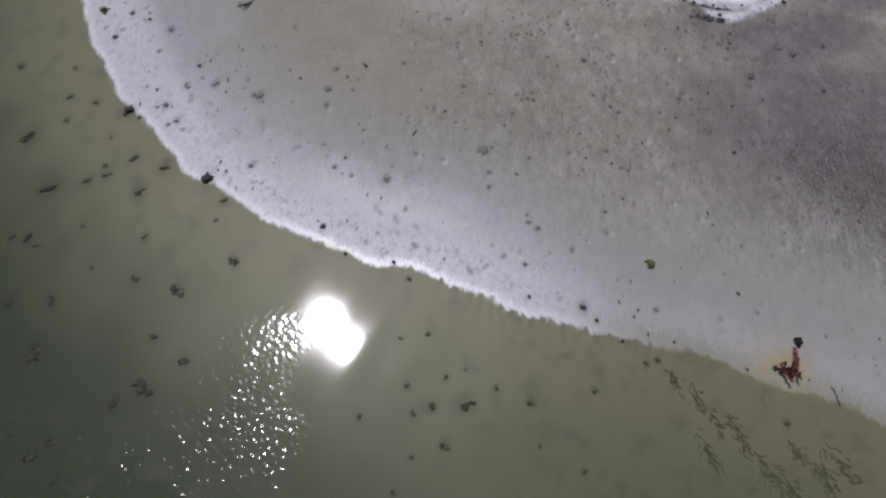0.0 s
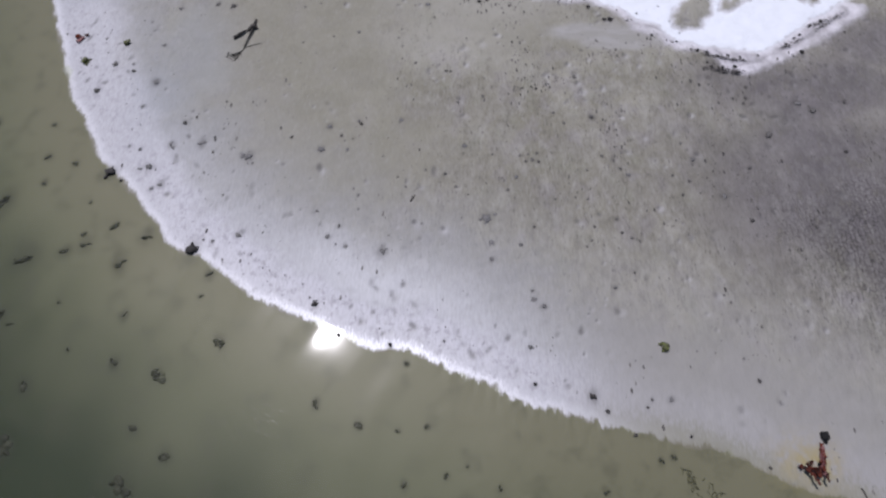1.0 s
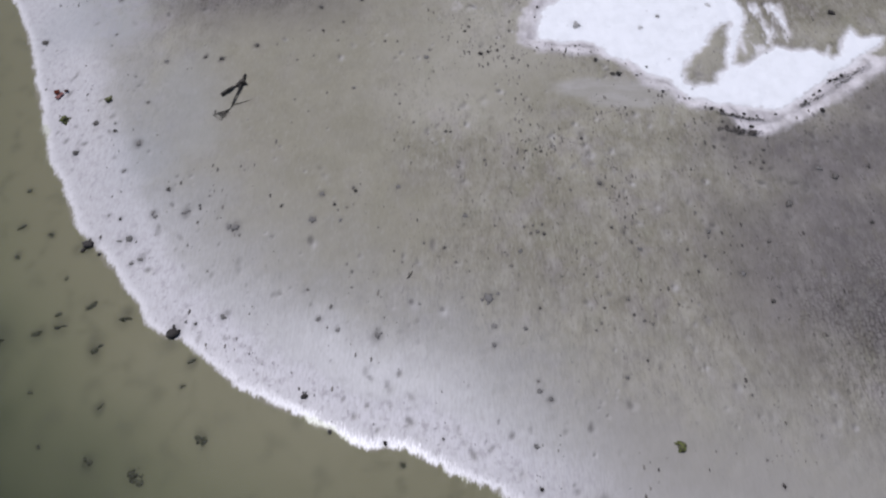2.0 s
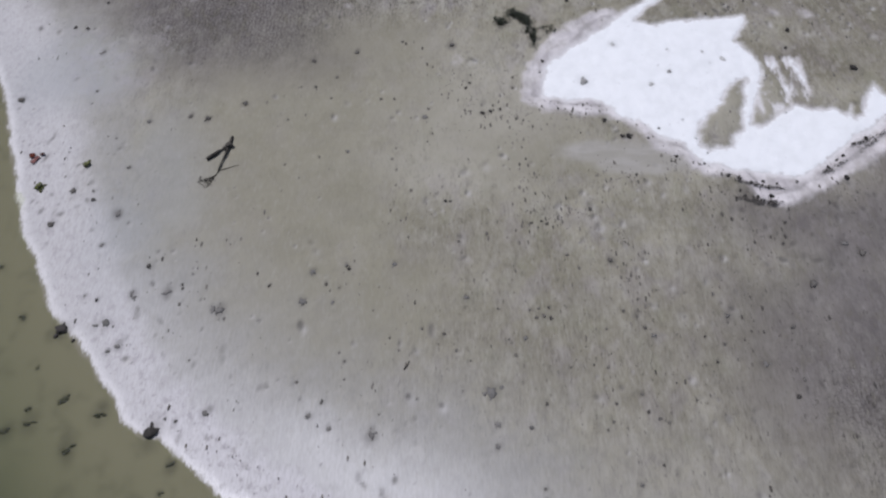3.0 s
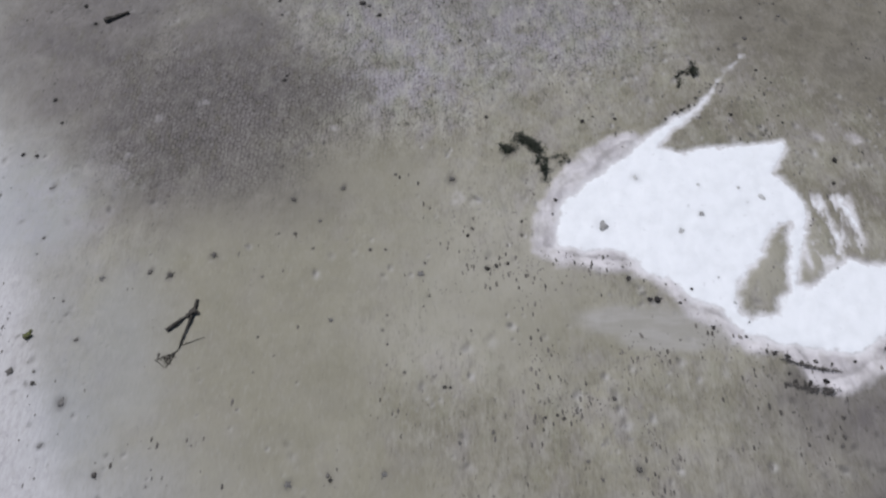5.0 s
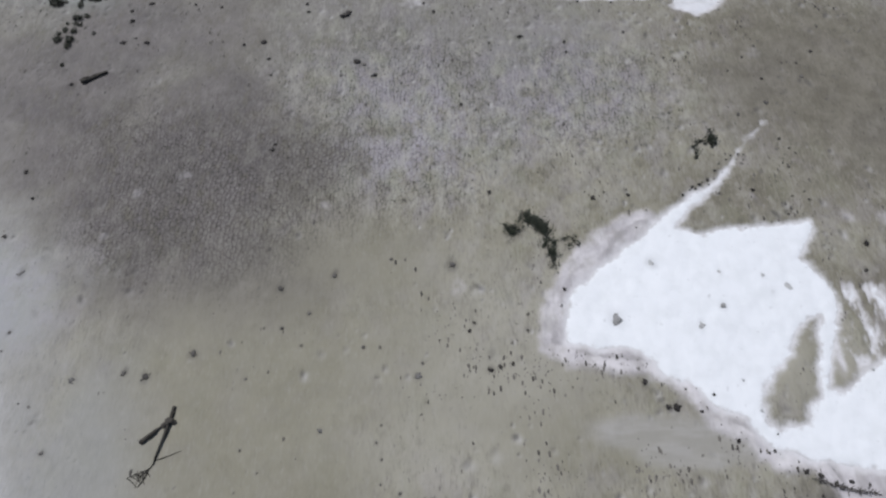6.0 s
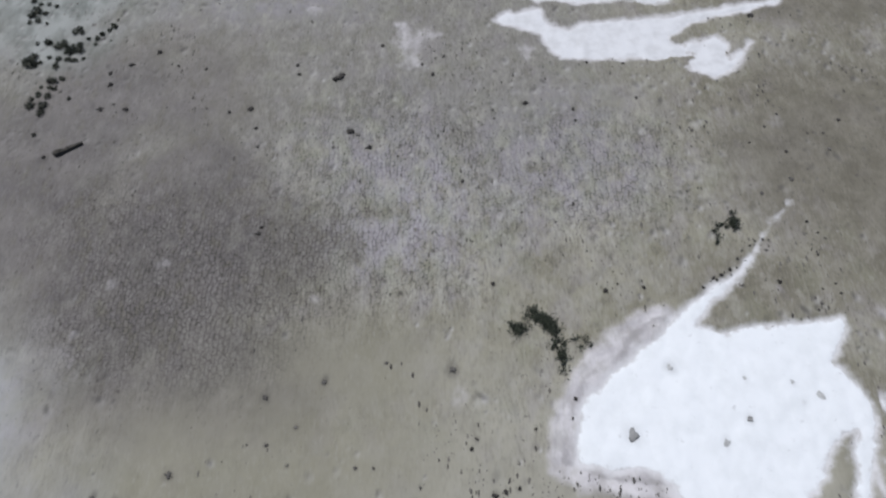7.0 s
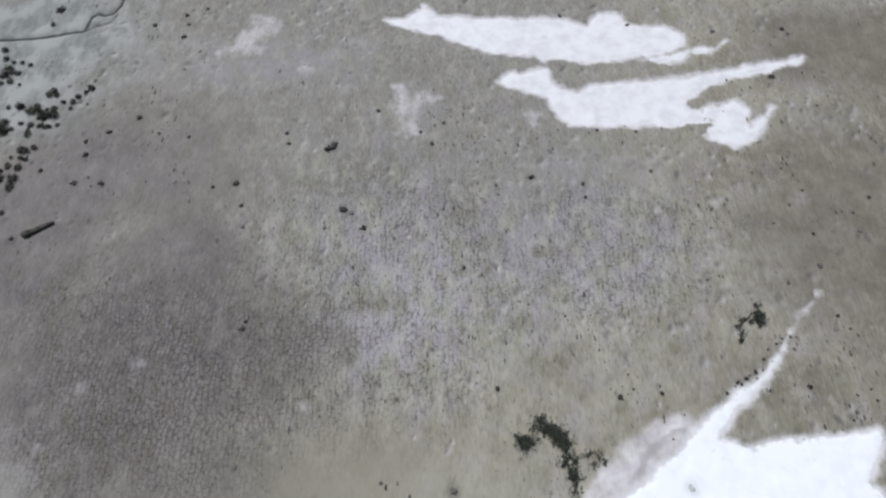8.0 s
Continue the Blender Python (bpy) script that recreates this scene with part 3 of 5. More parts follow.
    mud = m.mix(m.math("MULTIPLY", m.ramp(m.noise(8.5, 2, 0.5, m.place(2.4, 0.95, 1)), 0.64, 0.70), m.math("MULTIPLY", coarse, m.ramp(mid, 0.40, 0.54))), mud, (0.055, 0.05, 0.045))
    mud = m.mix(m.zone("marsh"), mud, m.mix(m.ramp(tint, 0.42, 0.62), m.mix(m.ramp(patch, 0.4, 0.6), (0.140, 0.150, 0.141), (0.180, 0.191, 0.183)), (0.245, 0.257, 0.250)))
    # cracks; pit shade and pale flanks are painted in further down
    warp = m.node("ShaderNodeVectorMath")
    warp.operation = "MULTIPLY_ADD"
    jitter = m.node("ShaderNodeTexNoise", Scale=9.0, Detail=3.0)
    m.link(m.place(), jitter.inputs["Vector"])
    m.link(jitter.outputs["Color"], warp.inputs[0])
    warp.inputs[1].default_value = (0.06, 0.06, 0.0)
    m.link(m.place(1.25, 0.72, 1), warp.inputs[2])
    gap = m.cells(11.0, warp.outputs[0])
    # plates that have parted in long columns
    sway = m.node("ShaderNodeVectorMath")
    sway.operation = "MULTIPLY_ADD"
    drift = m.node("ShaderNodeTexNoise", Scale=3.2, Detail=5.0, Roughness=0.62)
    m.link(m.place(), drift.inputs["Vector"])
    m.link(drift.outputs["Color"], sway.inputs[0])
    sway.inputs[1].default_value = (0.30, 0.34, 0.0)
    m.link(m.place(), sway.inputs[2])
    turned = m.node("ShaderNodeMapping", Rotation=(0.0, 0.0, math.pi / 2))
    m.link(sway.outputs[0], turned.inputs["Vector"])
    columns = m.node("ShaderNodeTexBrick", Scale=1.0, Mortar_Size=0.0095, Mortar_Smooth=0.6, Brick_Width=0.13, Row_Height=0.082)
    m.link(turned.outputs[0], columns.inputs["Vector"])
    broken = m.math("MULTIPLY", m.ramp(m.noise(9, 3, 0.6, m.place(2.0, 0.8, 1)), 0.40, 0.56, 0.15, 1.0), m.ramp(patch, 0.62, 0.42, 0.45, 1.0))
    broken = m.math("MAXIMUM", broken, m.math("MULTIPLY", m.ramp(m.zone("damp"), 0.2, 0.8), m.ramp(tint, 0.36, 0.56, 0.35, 0.9)))
    split = m.math("MULTIPLY", m.math("MAXIMUM", m.math("MULTIPLY", m.ramp(gap, 0.13, 0.03), 0.4), columns.outputs["Fac"]), m.math("MULTIPLY", m.zone("cracked"), broken))
    mud = m.mix(m.math("MULTIPLY", split, m.ramp(m.zone("bloom"), 0.2, 0.9, 0.9, 0.8)), mud, (0.028, 0.025, 0.023))
    # salt film on the damp shore, whitest along the water
    film = m.math("MULTIPLY", m.math("MULTIPLY", m.ramp(damp, 0.0, 1.0, 1.0, 0.25), m.ramp(m.math("ADD", inland, m.math("MULTIPLY", m.math("SUBTRACT", wide, 0.5), 2.0)), 3.8, 0.6)), m.ramp(streak, 0.2, 0.55, 0.75, 1.0))
    west = m.zone("west")
    line = m.noise(12, 4, 0.6, m.place(3.4, 0.7, 1))
    beach = m.mix(m.ramp(line, 0.3, 0.7), (0.250, 0.250, 0.248), (0.296, 0.295, 0.292))
    band = m.ramp(m.math("ADD", m.math("SUBTRACT", inland, m.math("MULTIPLY", m.zone("broad"), 0.6)), m.math("MULTIPLY", m.math("SUBTRACT", blotch, 0.5), 0.9)), 1.1, 0.55)
    band = m.math("MULTIPLY", band, m.ramp(west, 0.0, 1.0, 0.12, 1.0))
    beach = m.mix(m.math("MULTIPLY", m.ramp(west, 0.7, 0.1), 0.8), beach, (0.218, 0.210, 0.192))
    beach = m.mix(band, beach, m.mix(m.ramp(line, 0.3, 0.62), (0.360, 0.355, 0.375), (0.440, 0.435, 0.458)))
    beach = m.mix(m.math("MULTIPLY", m.ramp(m.noise(7.5, 5, 0.65, m.place(1, 0.75, 1)), 0.52, 0.66), m.math("MULTIPLY", band, 0.75)), beach, (0.255, 0.245, 0.26))
    beach = m.mix(m.math("MULTIPLY", m.ramp(m.noise(17, 3, 0.6, m.place(1, 0.7, 1)), 0.6, 0.74), m.math("MULTIPLY", band, 0.7)), beach, (0.15, 0.147, 0.15))
    inner = m.math("ADD", inland, m.math("MULTIPLY", m.math("SUBTRACT", blotch, 0.5), 0.7))
    inner = m.math("MULTIPLY", m.math("MULTIPLY", m.ramp(inner, 0.55, 0.95), m.ramp(inner, 2.1, 1.05)), m.zone("near_glint"))
    beach = m.mix(inner, beach, m.mix(m.ramp(line, 0.3, 0.7), (0.405, 0.405, 0.412), (0.465, 0.465, 0.475)))
    beach = m.mix(m.math("MULTIPLY", m.zone("slick"), 0.6), beach, (0.262, 0.275, 0.288))
    land = m.mix(m.math("MAXIMUM", film, m.math("MULTIPLY", m.zone("slick"), 0.5)), mud, beach)
    soaked = m.ramp(m.math("ADD", inland, m.math("MULTIPLY", m.math("SUBTRACT", line, 0.5), 0.8)), 0.42, 0.05)
    land = m.mix(m.math("MULTIPLY", soaked, m.ramp(west, 0.5, 0.0, 0.0, 0.75)), land, (0.185, 0.180, 0.135))
    # sunlit sheen of the wet water's edge, painted white into the colour
    edge_sheen = m.math("MULTIPLY", m.ramp(m.math("ADD", inland, m.math("MULTIPLY", m.math("SUBTRACT", line, 0.5), 0.5)), 0.20, 0.03), m.zone("near_glint"))
    land = m.mix(edge_sheen, land, (0.82, 0.82, 0.84))
    # relief painted by colour: lit flanks of scuffs pale, shaded hollows and halos dark
    land = m.mix(m.math("MULTIPLY", m.zone("flank_light"), m.math("MULTIPLY", dryness, 0.9)), land, (0.39, 0.385, 0.38))
    land = m.mix(m.math("MULTIPLY", m.zone("shade_stain"), 0.78), land, (0.058, 0.054, 0.052))
    silt = m.mix(m.ramp(m.noise(3, 3, 0.5, m.place(0.6, 2.4, 1)), 0.35, 0.65), (0.255, 0.249, 0.233), (0.300, 0.294, 0.284))
    land = m.mix(m.math("MULTIPLY", m.ramp(m.zone("spit"), 0.05, 0.8), 0.75), land, silt)
    # pale rim and blooms of salt
    crust = m.mix(m.ramp(blotch, 0.35, 0.65), (0.385, 0.370, 0.388), (0.52, 0.505, 0.525))
    bank = m.math("ADD", rim, m.math("MULTIPLY", wobble, 0.16))
    land = m.mix(m.math("MULTIPLY", m.ramp(bank, -0.13, 0.08), m.ramp(patch, 0.36, 0.58, 0.65, 0.95)), land, crust)
    ring = m.math("MULTIPLY", m.ramp(bank, 0.16, 0.22), m.ramp(bank, 0.32, 0.24))
    land = m.mix(m.math("MULTIPLY", ring, m.ramp(tint, 0.4, 0.6, 0.15, 0.6)), land, (0.22, 0.212, 0.215))
    land = m.mix(m.math("MULTIPLY", m.math("MULTIPLY", m.zone("pale"), m.ramp(m.zone("damp"), 0.1, 0.8, 1.0, 0.4)), m.ramp(patch, 0.36, 0.6, 0.25, 0.5)), land, crust)
    land = m.mix(m.ramp(m.math("ADD", salt, m.math("MULTIPLY", wobble, 0.2)), -0.12, 0.06), land, (0.52, 0.52, 0.54))
    land = m.mix(m.ramp(m.math("ADD", m.zone("creek"), m.math("MULTIPLY", wobble, 0.06)), 0.055, 0.02), land, (0.045, 0.05, 0.045))
    # lake bed
    bed = m.mix(m.ramp(inland, -0.1, -2.2), (0.146, 0.137, 0.096), (0.102, 0.104, 0.064))
    bed = m.mix(m.zone("deep"), bed, (0.014, 0.023, 0.006))
    bed = m.mix(m.math("MULTIPLY", m.ramp(blotch, 0.5, 0.7), 0.35), bed, (0.05, 0.05, 0.034))
    land = m.mix(m.ramp(m.math("ADD", inland, m.math("MULTIPLY", m.math("SUBTRACT", line, 0.5), 0.25)), 0.05, -0.04), land, bed)
    # halos round submerged clumps and stones, painted dark into the bed colour
    land = m.mix(m.math("MULTIPLY", m.zone("shade_stain"), m.ramp(inland, 0.0, -0.1, 0.0, 0.6)), land, (0.008, 0.009, 0.006))
    land = m.mix(m.math("MULTIPLY", m.zone("rust"), m.ramp(mid, 0.3, 0.6)), land, (0.25, 0.21, 0.10))
    heights = m.math("ADD", m.math("MULTIPLY", fine, 0.15), m.math("ADD", mid, tall))
    rough = m.ramp(inland, 0.0, 1.6, 0.5, 0.88)
    return m.done(land, rough, m.bump(heights, m.math("MULTIPLY", coarse, m.ramp(inland, 0.4, 2.5, 0.15, 0.6)), 0.03))


def salt_material():
    m = Nodes("salt_crust")
    fine, mid = m.noise(60, 3, 0.6), m.noise(3.5, 5, 0.6)
    colour = m.mix(m.ramp(mid, 0.3, 0.62), (0.595, 0.618, 0.645), (0.635, 0.658, 0.69))
    colour = m.mix(m.math("MULTIPLY", m.ramp(m.noise(8, 4, 0.6), 0.64, 0.74), 0.6), colour, (0.42, 0.43, 0.45))
    edge = m.math("ADD", m.zone("salt"), m.math("MULTIPLY", m.math("SUBTRACT", m.noise(9, 4, 0.6), 0.5), 0.22))
    colour = m.mix(m.ramp(edge, 0.085, -0.01), colour, (0.43, 0.425, 0.435))
    colour = m.mix(m.zone("thin"), colour, m.mix(m.ramp(mid, 0.3, 0.62), (0.47, 0.475, 0.495), (0.55, 0.558, 0.585)))
    # soft shade round the clods, painted into the salt colour
    colour = m.mix(m.math("MULTIPLY", m.zone("shade_stain"), 0.32), colour, (0.12, 0.12, 0.12))
    return m.done(colour, 0.6, m.bump(m.math("ADD", fine, mid), 0.15, 0.012))


def water_material():
    m = Nodes("shallow_water")
    tree = m.tree
    tree.nodes.remove(m.shader)
    out = tree.nodes["Material Output"]
    gloss = m.node("ShaderNodeBsdfGlossy")
    m.link(m.ramp(m.zone("ripple_zone"), 0.0, 0.3, 0.074, 0.10), gloss.inputs["Roughness"])
    clear = m.node("ShaderNodeBsdfTransparent", Color=(0.93, 0.95, 0.90, 1))
    facing = m.node("ShaderNodeFresnel", IOR=1.33)
    both = m.node("ShaderNodeMixShader")
    m.link(facing.outputs[0], both.inputs[0])
    m.link(clear.outputs[0], both.inputs[1])
    m.link(gloss.outputs[0], both.inputs[2])
    m.link(both.outputs[0], out.inputs["Surface"])
    return m.material


def stone_material(name, dark, light, roughness=0.75, moss=None):
    m = Nodes(name)
    tone = m.math("ADD", m.noise(11, 5, 0.6), m.math("MULTIPLY", m.node("ShaderNodeObjectInfo").outputs["Random"], 0.35))
    colour = m.mix(m.ramp(tone, 0.4, 0.95), dark, light)
    if moss:
        colour = m.mix(m.ramp(m.noise(6, 4, 0.6), 0.42, 0.58), colour, moss)
    return m.done(colour, roughness, m.bump(m.noise(35, 4, 0.65), 0.6, 0.01))


def plant_material(name, dark, light):
    m = Nodes(name)
    island = m.node("ShaderNodeNewGeometry").outputs["Random Per Island"]
    return m.done(m.mix(island, dark, light), 0.7)


MUD = ground_material()
SALT = salt_material()
WATER = water_material()
STONE = stone_material("dark_stone", (0.010, 0.009, 0.009), (0.050, 0.046, 0.043), 0.85)
GREY = stone_material("grey_stone", (0.030, 0.028, 0.026), (0.135, 0.128, 0.120), 0.85)
CLOD = stone_material("grey_mud_clod", (0.10, 0.098, 0.095), (0.17, 0.165, 0.16), 0.85)
MOSSY = stone_material("mossy_stone", (0.03, 0.03, 0.02), (0.08, 0.07, 0.05), 0.7, (0.10, 0.12, 0.025))
PEBBLE = plant_material("pebble_stone", (0.035, 0.032, 0.030), (0.15, 0.14, 0.126))
PALE_CLOD = stone_material("salt_dusted_clod", (0.20, 0.20, 0.20), (0.42, 0.425, 0.43), 0.85)
WOOD = stone_material("weathered_driftwood", (0.014, 0.013, 0.011), (0.06, 0.055, 0.048), 0.85)
LAKE_ALGAE = plant_material("lake_algae", (0.014, 0.015, 0.010), (0.046, 0.048, 0.034))
ALGAE = plant_material("dark_algae", (0.007, 0.008, 0.006), (0.026, 0.028, 0.020))
WEED = plant_material("olive_waterweed", (0.068, 0.066, 0.042), (0.100, 0.096, 0.060))
WRACK_LEAF = plant_material("dried_wrack", (0.020, 0.018, 0.017), (0.095, 0.088, 0.082))
LEAF = plant_material("dark_marsh_leaf", (0.006, 0.008, 0.006), (0.045, 0.052, 0.036))
RED = stone_material("dull_red", (0.020, 0.006, 0.004), (0.10, 0.020, 0.010), 0.9)
BLACK = stone_material("black_wet_stone", (0.004, 0.004, 0.004), (0.014, 0.013, 0.012), 0.8)
PINK = stone_material("dull_pink", (0.09, 0.034, 0.036), (0.18, 0.09, 0.085), 0.9)

# ---- ground ----
STEP = 0.038


def axis(low, high):
    """Grid lines, even in the middle and ever wider towards the horizon."""
    near = np.arange(low, high + STEP / 2, STEP)
    out = np.cumsum(STEP * 1.35 ** np.arange(1, 34))
    return np.concatenate([low - out[::-1], near, high + out])


XS, YS = axis(-11.6, 11.8), axis(-0.6, 25.8)
GX, GY = np.meshgrid(XS, YS)
GZ, ZONES = ground_at(GX.ravel(), GY.ravel())
GZ = GZ.reshape(GX.shape)


def scuffs(count, seed):
    """Small pits and kicked-up mounds in drying mud, hollow shade and lit flank painted."""
    rng = np.random.default_rng(seed)
    shade_stain, flank_light = np.zeros_like(GZ), np.zeros_like(GZ)
    inland_at = ZONES["inland"].reshape(GX.shape)
    salt_at, even_at = ZONES["salt"].reshape(GX.shape), ZONES["even"].reshape(GX.shape)
    crumbly_at = grain(GX, GY, 1.2, 73, 3) + 0.25 * blobs(GX, GY, [(3.6, 9.4, 3.4, 1.6), (6.2, 8.8, 2.0, 1.6), (7.2, 14.6, 1.8, 1.2), (3.4, 16.0, 2.2, 1.2)], 74)
    for _ in range(count):
        cx, cy = rng.uniform(-9.5, 10), rng.uniform(1.5, 25)
        i, j = int(np.searchsorted(XS, cx)), int(np.searchsorted(YS, cy))
        if rng.random() < 0.7 * even_at[j, i] or rng.random() > 0.35 + crumbly_at[j, i]:
            continue
        if inland_at[j, i] < 0.25 or salt_at[j, i] > -0.15 or (inland_at[j, i] < 3.5 and rng.random() < 0.6):
            continue
        r, long, turn = 0.015 + 0.040 * rng.random() ** 2.4, rng.uniform(1.0, 2.4), rng.normal(1.57, 0.55)
        j0, j1, i0, i1 = *np.searchsorted(YS, (cy - 0.45, cy + 0.45)), *np.searchsorted(XS, (cx - 0.45, cx + 0.45))
        x, y = GX[j0:j1, i0:i1] - cx, GY[j0:j1, i0:i1] - cy
        u, v = x * np.cos(turn) + y * np.sin(turn), -x * np.sin(turn) + y * np.cos(turn)
        ragged_edge = 0.35 * grain(GX[j0:j1, i0:i1], GY[j0:j1, i0:i1], 0.12, 7, 2)
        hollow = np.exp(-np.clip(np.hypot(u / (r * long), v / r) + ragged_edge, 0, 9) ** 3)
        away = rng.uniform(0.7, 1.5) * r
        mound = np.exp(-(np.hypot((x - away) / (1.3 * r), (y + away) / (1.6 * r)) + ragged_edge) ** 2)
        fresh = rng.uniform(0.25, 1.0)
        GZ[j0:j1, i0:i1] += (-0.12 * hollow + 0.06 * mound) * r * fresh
        np.maximum(shade_stain[j0:j1, i0:i1], hollow * fresh, out=shade_stain[j0:j1, i0:i1])
        np.maximum(flank_light[j0:j1, i0:i1], mound * fresh * rng.uniform(0.2, 1.0), out=flank_light[j0:j1, i0:i1])
    # soft dark halo painted round each thing, standing in for shade and smudged edges
    for cx, cy, s in HALOS_AND_STAINS:
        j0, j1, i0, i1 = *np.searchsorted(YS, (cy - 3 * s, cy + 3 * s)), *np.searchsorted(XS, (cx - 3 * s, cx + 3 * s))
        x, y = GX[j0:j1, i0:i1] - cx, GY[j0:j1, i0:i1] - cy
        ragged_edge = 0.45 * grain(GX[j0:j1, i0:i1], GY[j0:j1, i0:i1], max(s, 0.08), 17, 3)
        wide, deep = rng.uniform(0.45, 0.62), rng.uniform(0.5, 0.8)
        halo_or_stain = rng.uniform(0.3, 0.75) * np.exp(-np.clip(np.hypot(x / (wide * s), y / (deep * s)) + ragged_edge, 0, 9) ** 3)
        np.maximum(shade_stain[j0:j1, i0:i1], halo_or_stain, out=shade_stain[j0:j1, i0:i1])
    ZONES["shade_stain"], ZONES["flank_light"] = shade_stain.ravel(), flank_light.ravel()


scuffs(10000, 77)


def height(x, y):
    """The ground's height at a place of the plan."""
    i, j = int(np.searchsorted(XS, x)) - 1, int(np.searchsorted(YS, y)) - 1
    u, v = (x - XS[i]) / (XS[i + 1] - XS[i]), (y - YS[j]) / (YS[j + 1] - YS[j])
    return float((GZ[j, i] * (1 - u) + GZ[j, i + 1] * u) * (1 - v) + (GZ[j + 1, i] * (1 - u) + GZ[j + 1, i + 1] * u) * v)


def sheet(name, keep, z, material, attributes, gx=GX, gy=GY):
    """A mesh over those squares of a grid that keep marks."""
    rows, columns = gx.shape
    index = np.arange(rows * columns).reshape(rows, columns)
    quads = np.stack([index[:-1, :-1], index[:-1, 1:], index[1:, 1:], index[1:, :-1]], -1)[keep]
    used, quads = np.unique(quads, return_inverse=True)
    quads = quads.reshape(-1, 4)
    points = np.stack([gx.ravel()[used], gy.ravel()[used], z.ravel()[used]], -1)
    mesh = bpy.data.meshes.new(name)
    mesh.vertices.add(len(points))
    mesh.vertices.foreach_set("co", points.ravel())
    mesh.loops.add(quads.size)
    mesh.loops.foreach_set("vertex_index", quads.ravel().astype(np.int32))
    mesh.polygons.add(len(quads))
    mesh.polygons.foreach_set("loop_start", np.arange(0, quads.size, 4, dtype=np.int32))
    mesh.update(calc_edges=True)
    mesh.polygons.foreach_set("use_smooth", np.ones(len(quads), bool))
    for key, values in attributes.items():
        mesh.attributes.new(key, "FLOAT", "POINT").data.foreach_set("value", values.ravel()[used].astype(np.float32))
    mesh.materials.append(material)
    return new(name, mesh)


ALL = np.ones((len(YS) - 1, len(XS) - 1), bool)
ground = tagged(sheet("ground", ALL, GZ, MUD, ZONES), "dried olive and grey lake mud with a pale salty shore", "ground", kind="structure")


# still water, faint swell and ripples, shaped so the glint fits the camera's view
def between(name, x, y):
    """A zone's value at any places of the plan."""
    table = ZONES[name].reshape(GX.shape)
    i = np.clip(np.searchsorted(XS, x) - 1, 0, len(XS) - 2)
    j = np.clip(np.searchsorted(YS, y) - 1, 0, len(YS) - 2)
    u, v = (x - XS[i]) / (XS[i + 1] - XS[i]), (y - YS[j]) / (YS[j + 1] - YS[j])
    return (table[j, i] * (1 - u) + table[j, i + 1] * u) * (1 - v) + (table[j + 1, i] * (1 - u) + table[j + 1, i + 1] * u) * v


def lake():
    wx = np.concatenate([XS[XS < -6.2], np.arange(-6.2, -0.6, 0.015), XS[XS > -0.6]])
    wy = np.concatenate([YS[YS < 0.0], np.arange(0.0, 4.4, 0.015), YS[YS > 4.4]])
    x, y = np.meshgrid(wx, wy)
    inland, ripple_zone = between("inland", x, y), between("ripple_zone", x, y)
    rx, ry = 0.94 * x + 0.34 * y, 0.94 * y - 0.34 * x
    along, across = 0.84 * x - 0.54 * y, 0.54 * x + 0.84 * y
    z = 0.0060 * grain(along, across * 0.35, 0.8, 305, 2) + 0.0040 * ripple_zone * grain(rx * 1.2, ry, 0.052, 303, 2)
    z = np.where((np.abs(x) < 12) & (y > -1) & (y < 26), z, 0.0)
    wet = inland < 0.12
    keep = wet[:-1, :-1] | wet[1:, :-1] | wet[:-1, 1:] | wet[1:, 1:]
    return sheet("water", keep, z, WATER, {"ripple_zone": ripple_zone}, x, y)


water = lake()
tagged(water, "shallow clear green lake water over dark mud", "water", kind="structure")


def salt_sheet(name, patch, label):
    salt = ZONES["salt"].reshape(GX.shape)
    near = np.maximum(np.maximum(salt[:-1, :-1], salt[1:, 1:]), np.maximum(salt[:-1, 1:], salt[1:, :-1])) > -0.04
    keep = near & (ZONES["patch"].reshape(GX.shape)[:-1, :-1] == patch)
    lift = GZ + 0.012 * np.clip((salt - 0.02) / 0.06, -1, 1) + 0.003 * np.clip(salt, 0, 1)
    return tagged(sheet(name, keep, lift, SALT, {key: ZONES[key] for key in ("salt", "shade_stain", "thin")}), label, "salt flat", "salt flats", "structure")


salt_sheet("salt_flat", 0, "bright white dried salt pan with a narrow inlet stream")
salt_sheet("salt_flat", 1, "white salt tongue, patchy at its broad end")
salt_sheet("salt_flat", 2, "long white salt strip beside another salt patch")


# ---- builders ----
def part(name, bm, material, parent=None, label=""):
    mesh = bpy.data.meshes.new(name)
    bm.to_mesh(mesh)
    bm.free()
    mesh.materials.append(material)
    ob = new(name, mesh)
    ob.parent = parent
    if label:
        ob["label"] = label
    return ob


def lump(bm, centre, size, rng, roughness=0.25, detail=2, turn=0.0):
    """A rough rounded lump of the given three sizes."""
    made = bmesh.ops.create_icosphere(bm, subdivisions=detail, radius=1.0)["verts"]
    shift = Vector((rng.uniform(-50, 50), rng.uniform(-50, 50), rng.uniform(-50, 50)))
    spin = Matrix.Rotation(turn, 3, "Z")
    for v in made:
        n = noise.noise(v.co * 1.3 + shift) + 0.5 * noise.noise(v.co * 3.1 + shift)
        p = v.co * (1 + roughness * n)
        p = spin @ Vector((p.x * size[0], p.y * size[1], p.z * size[2]))
        v.co = p + Vector(centre)
    return made


def smooth(ob):
    for p in ob.data.polygons:
        p.use_smooth = True
    return ob


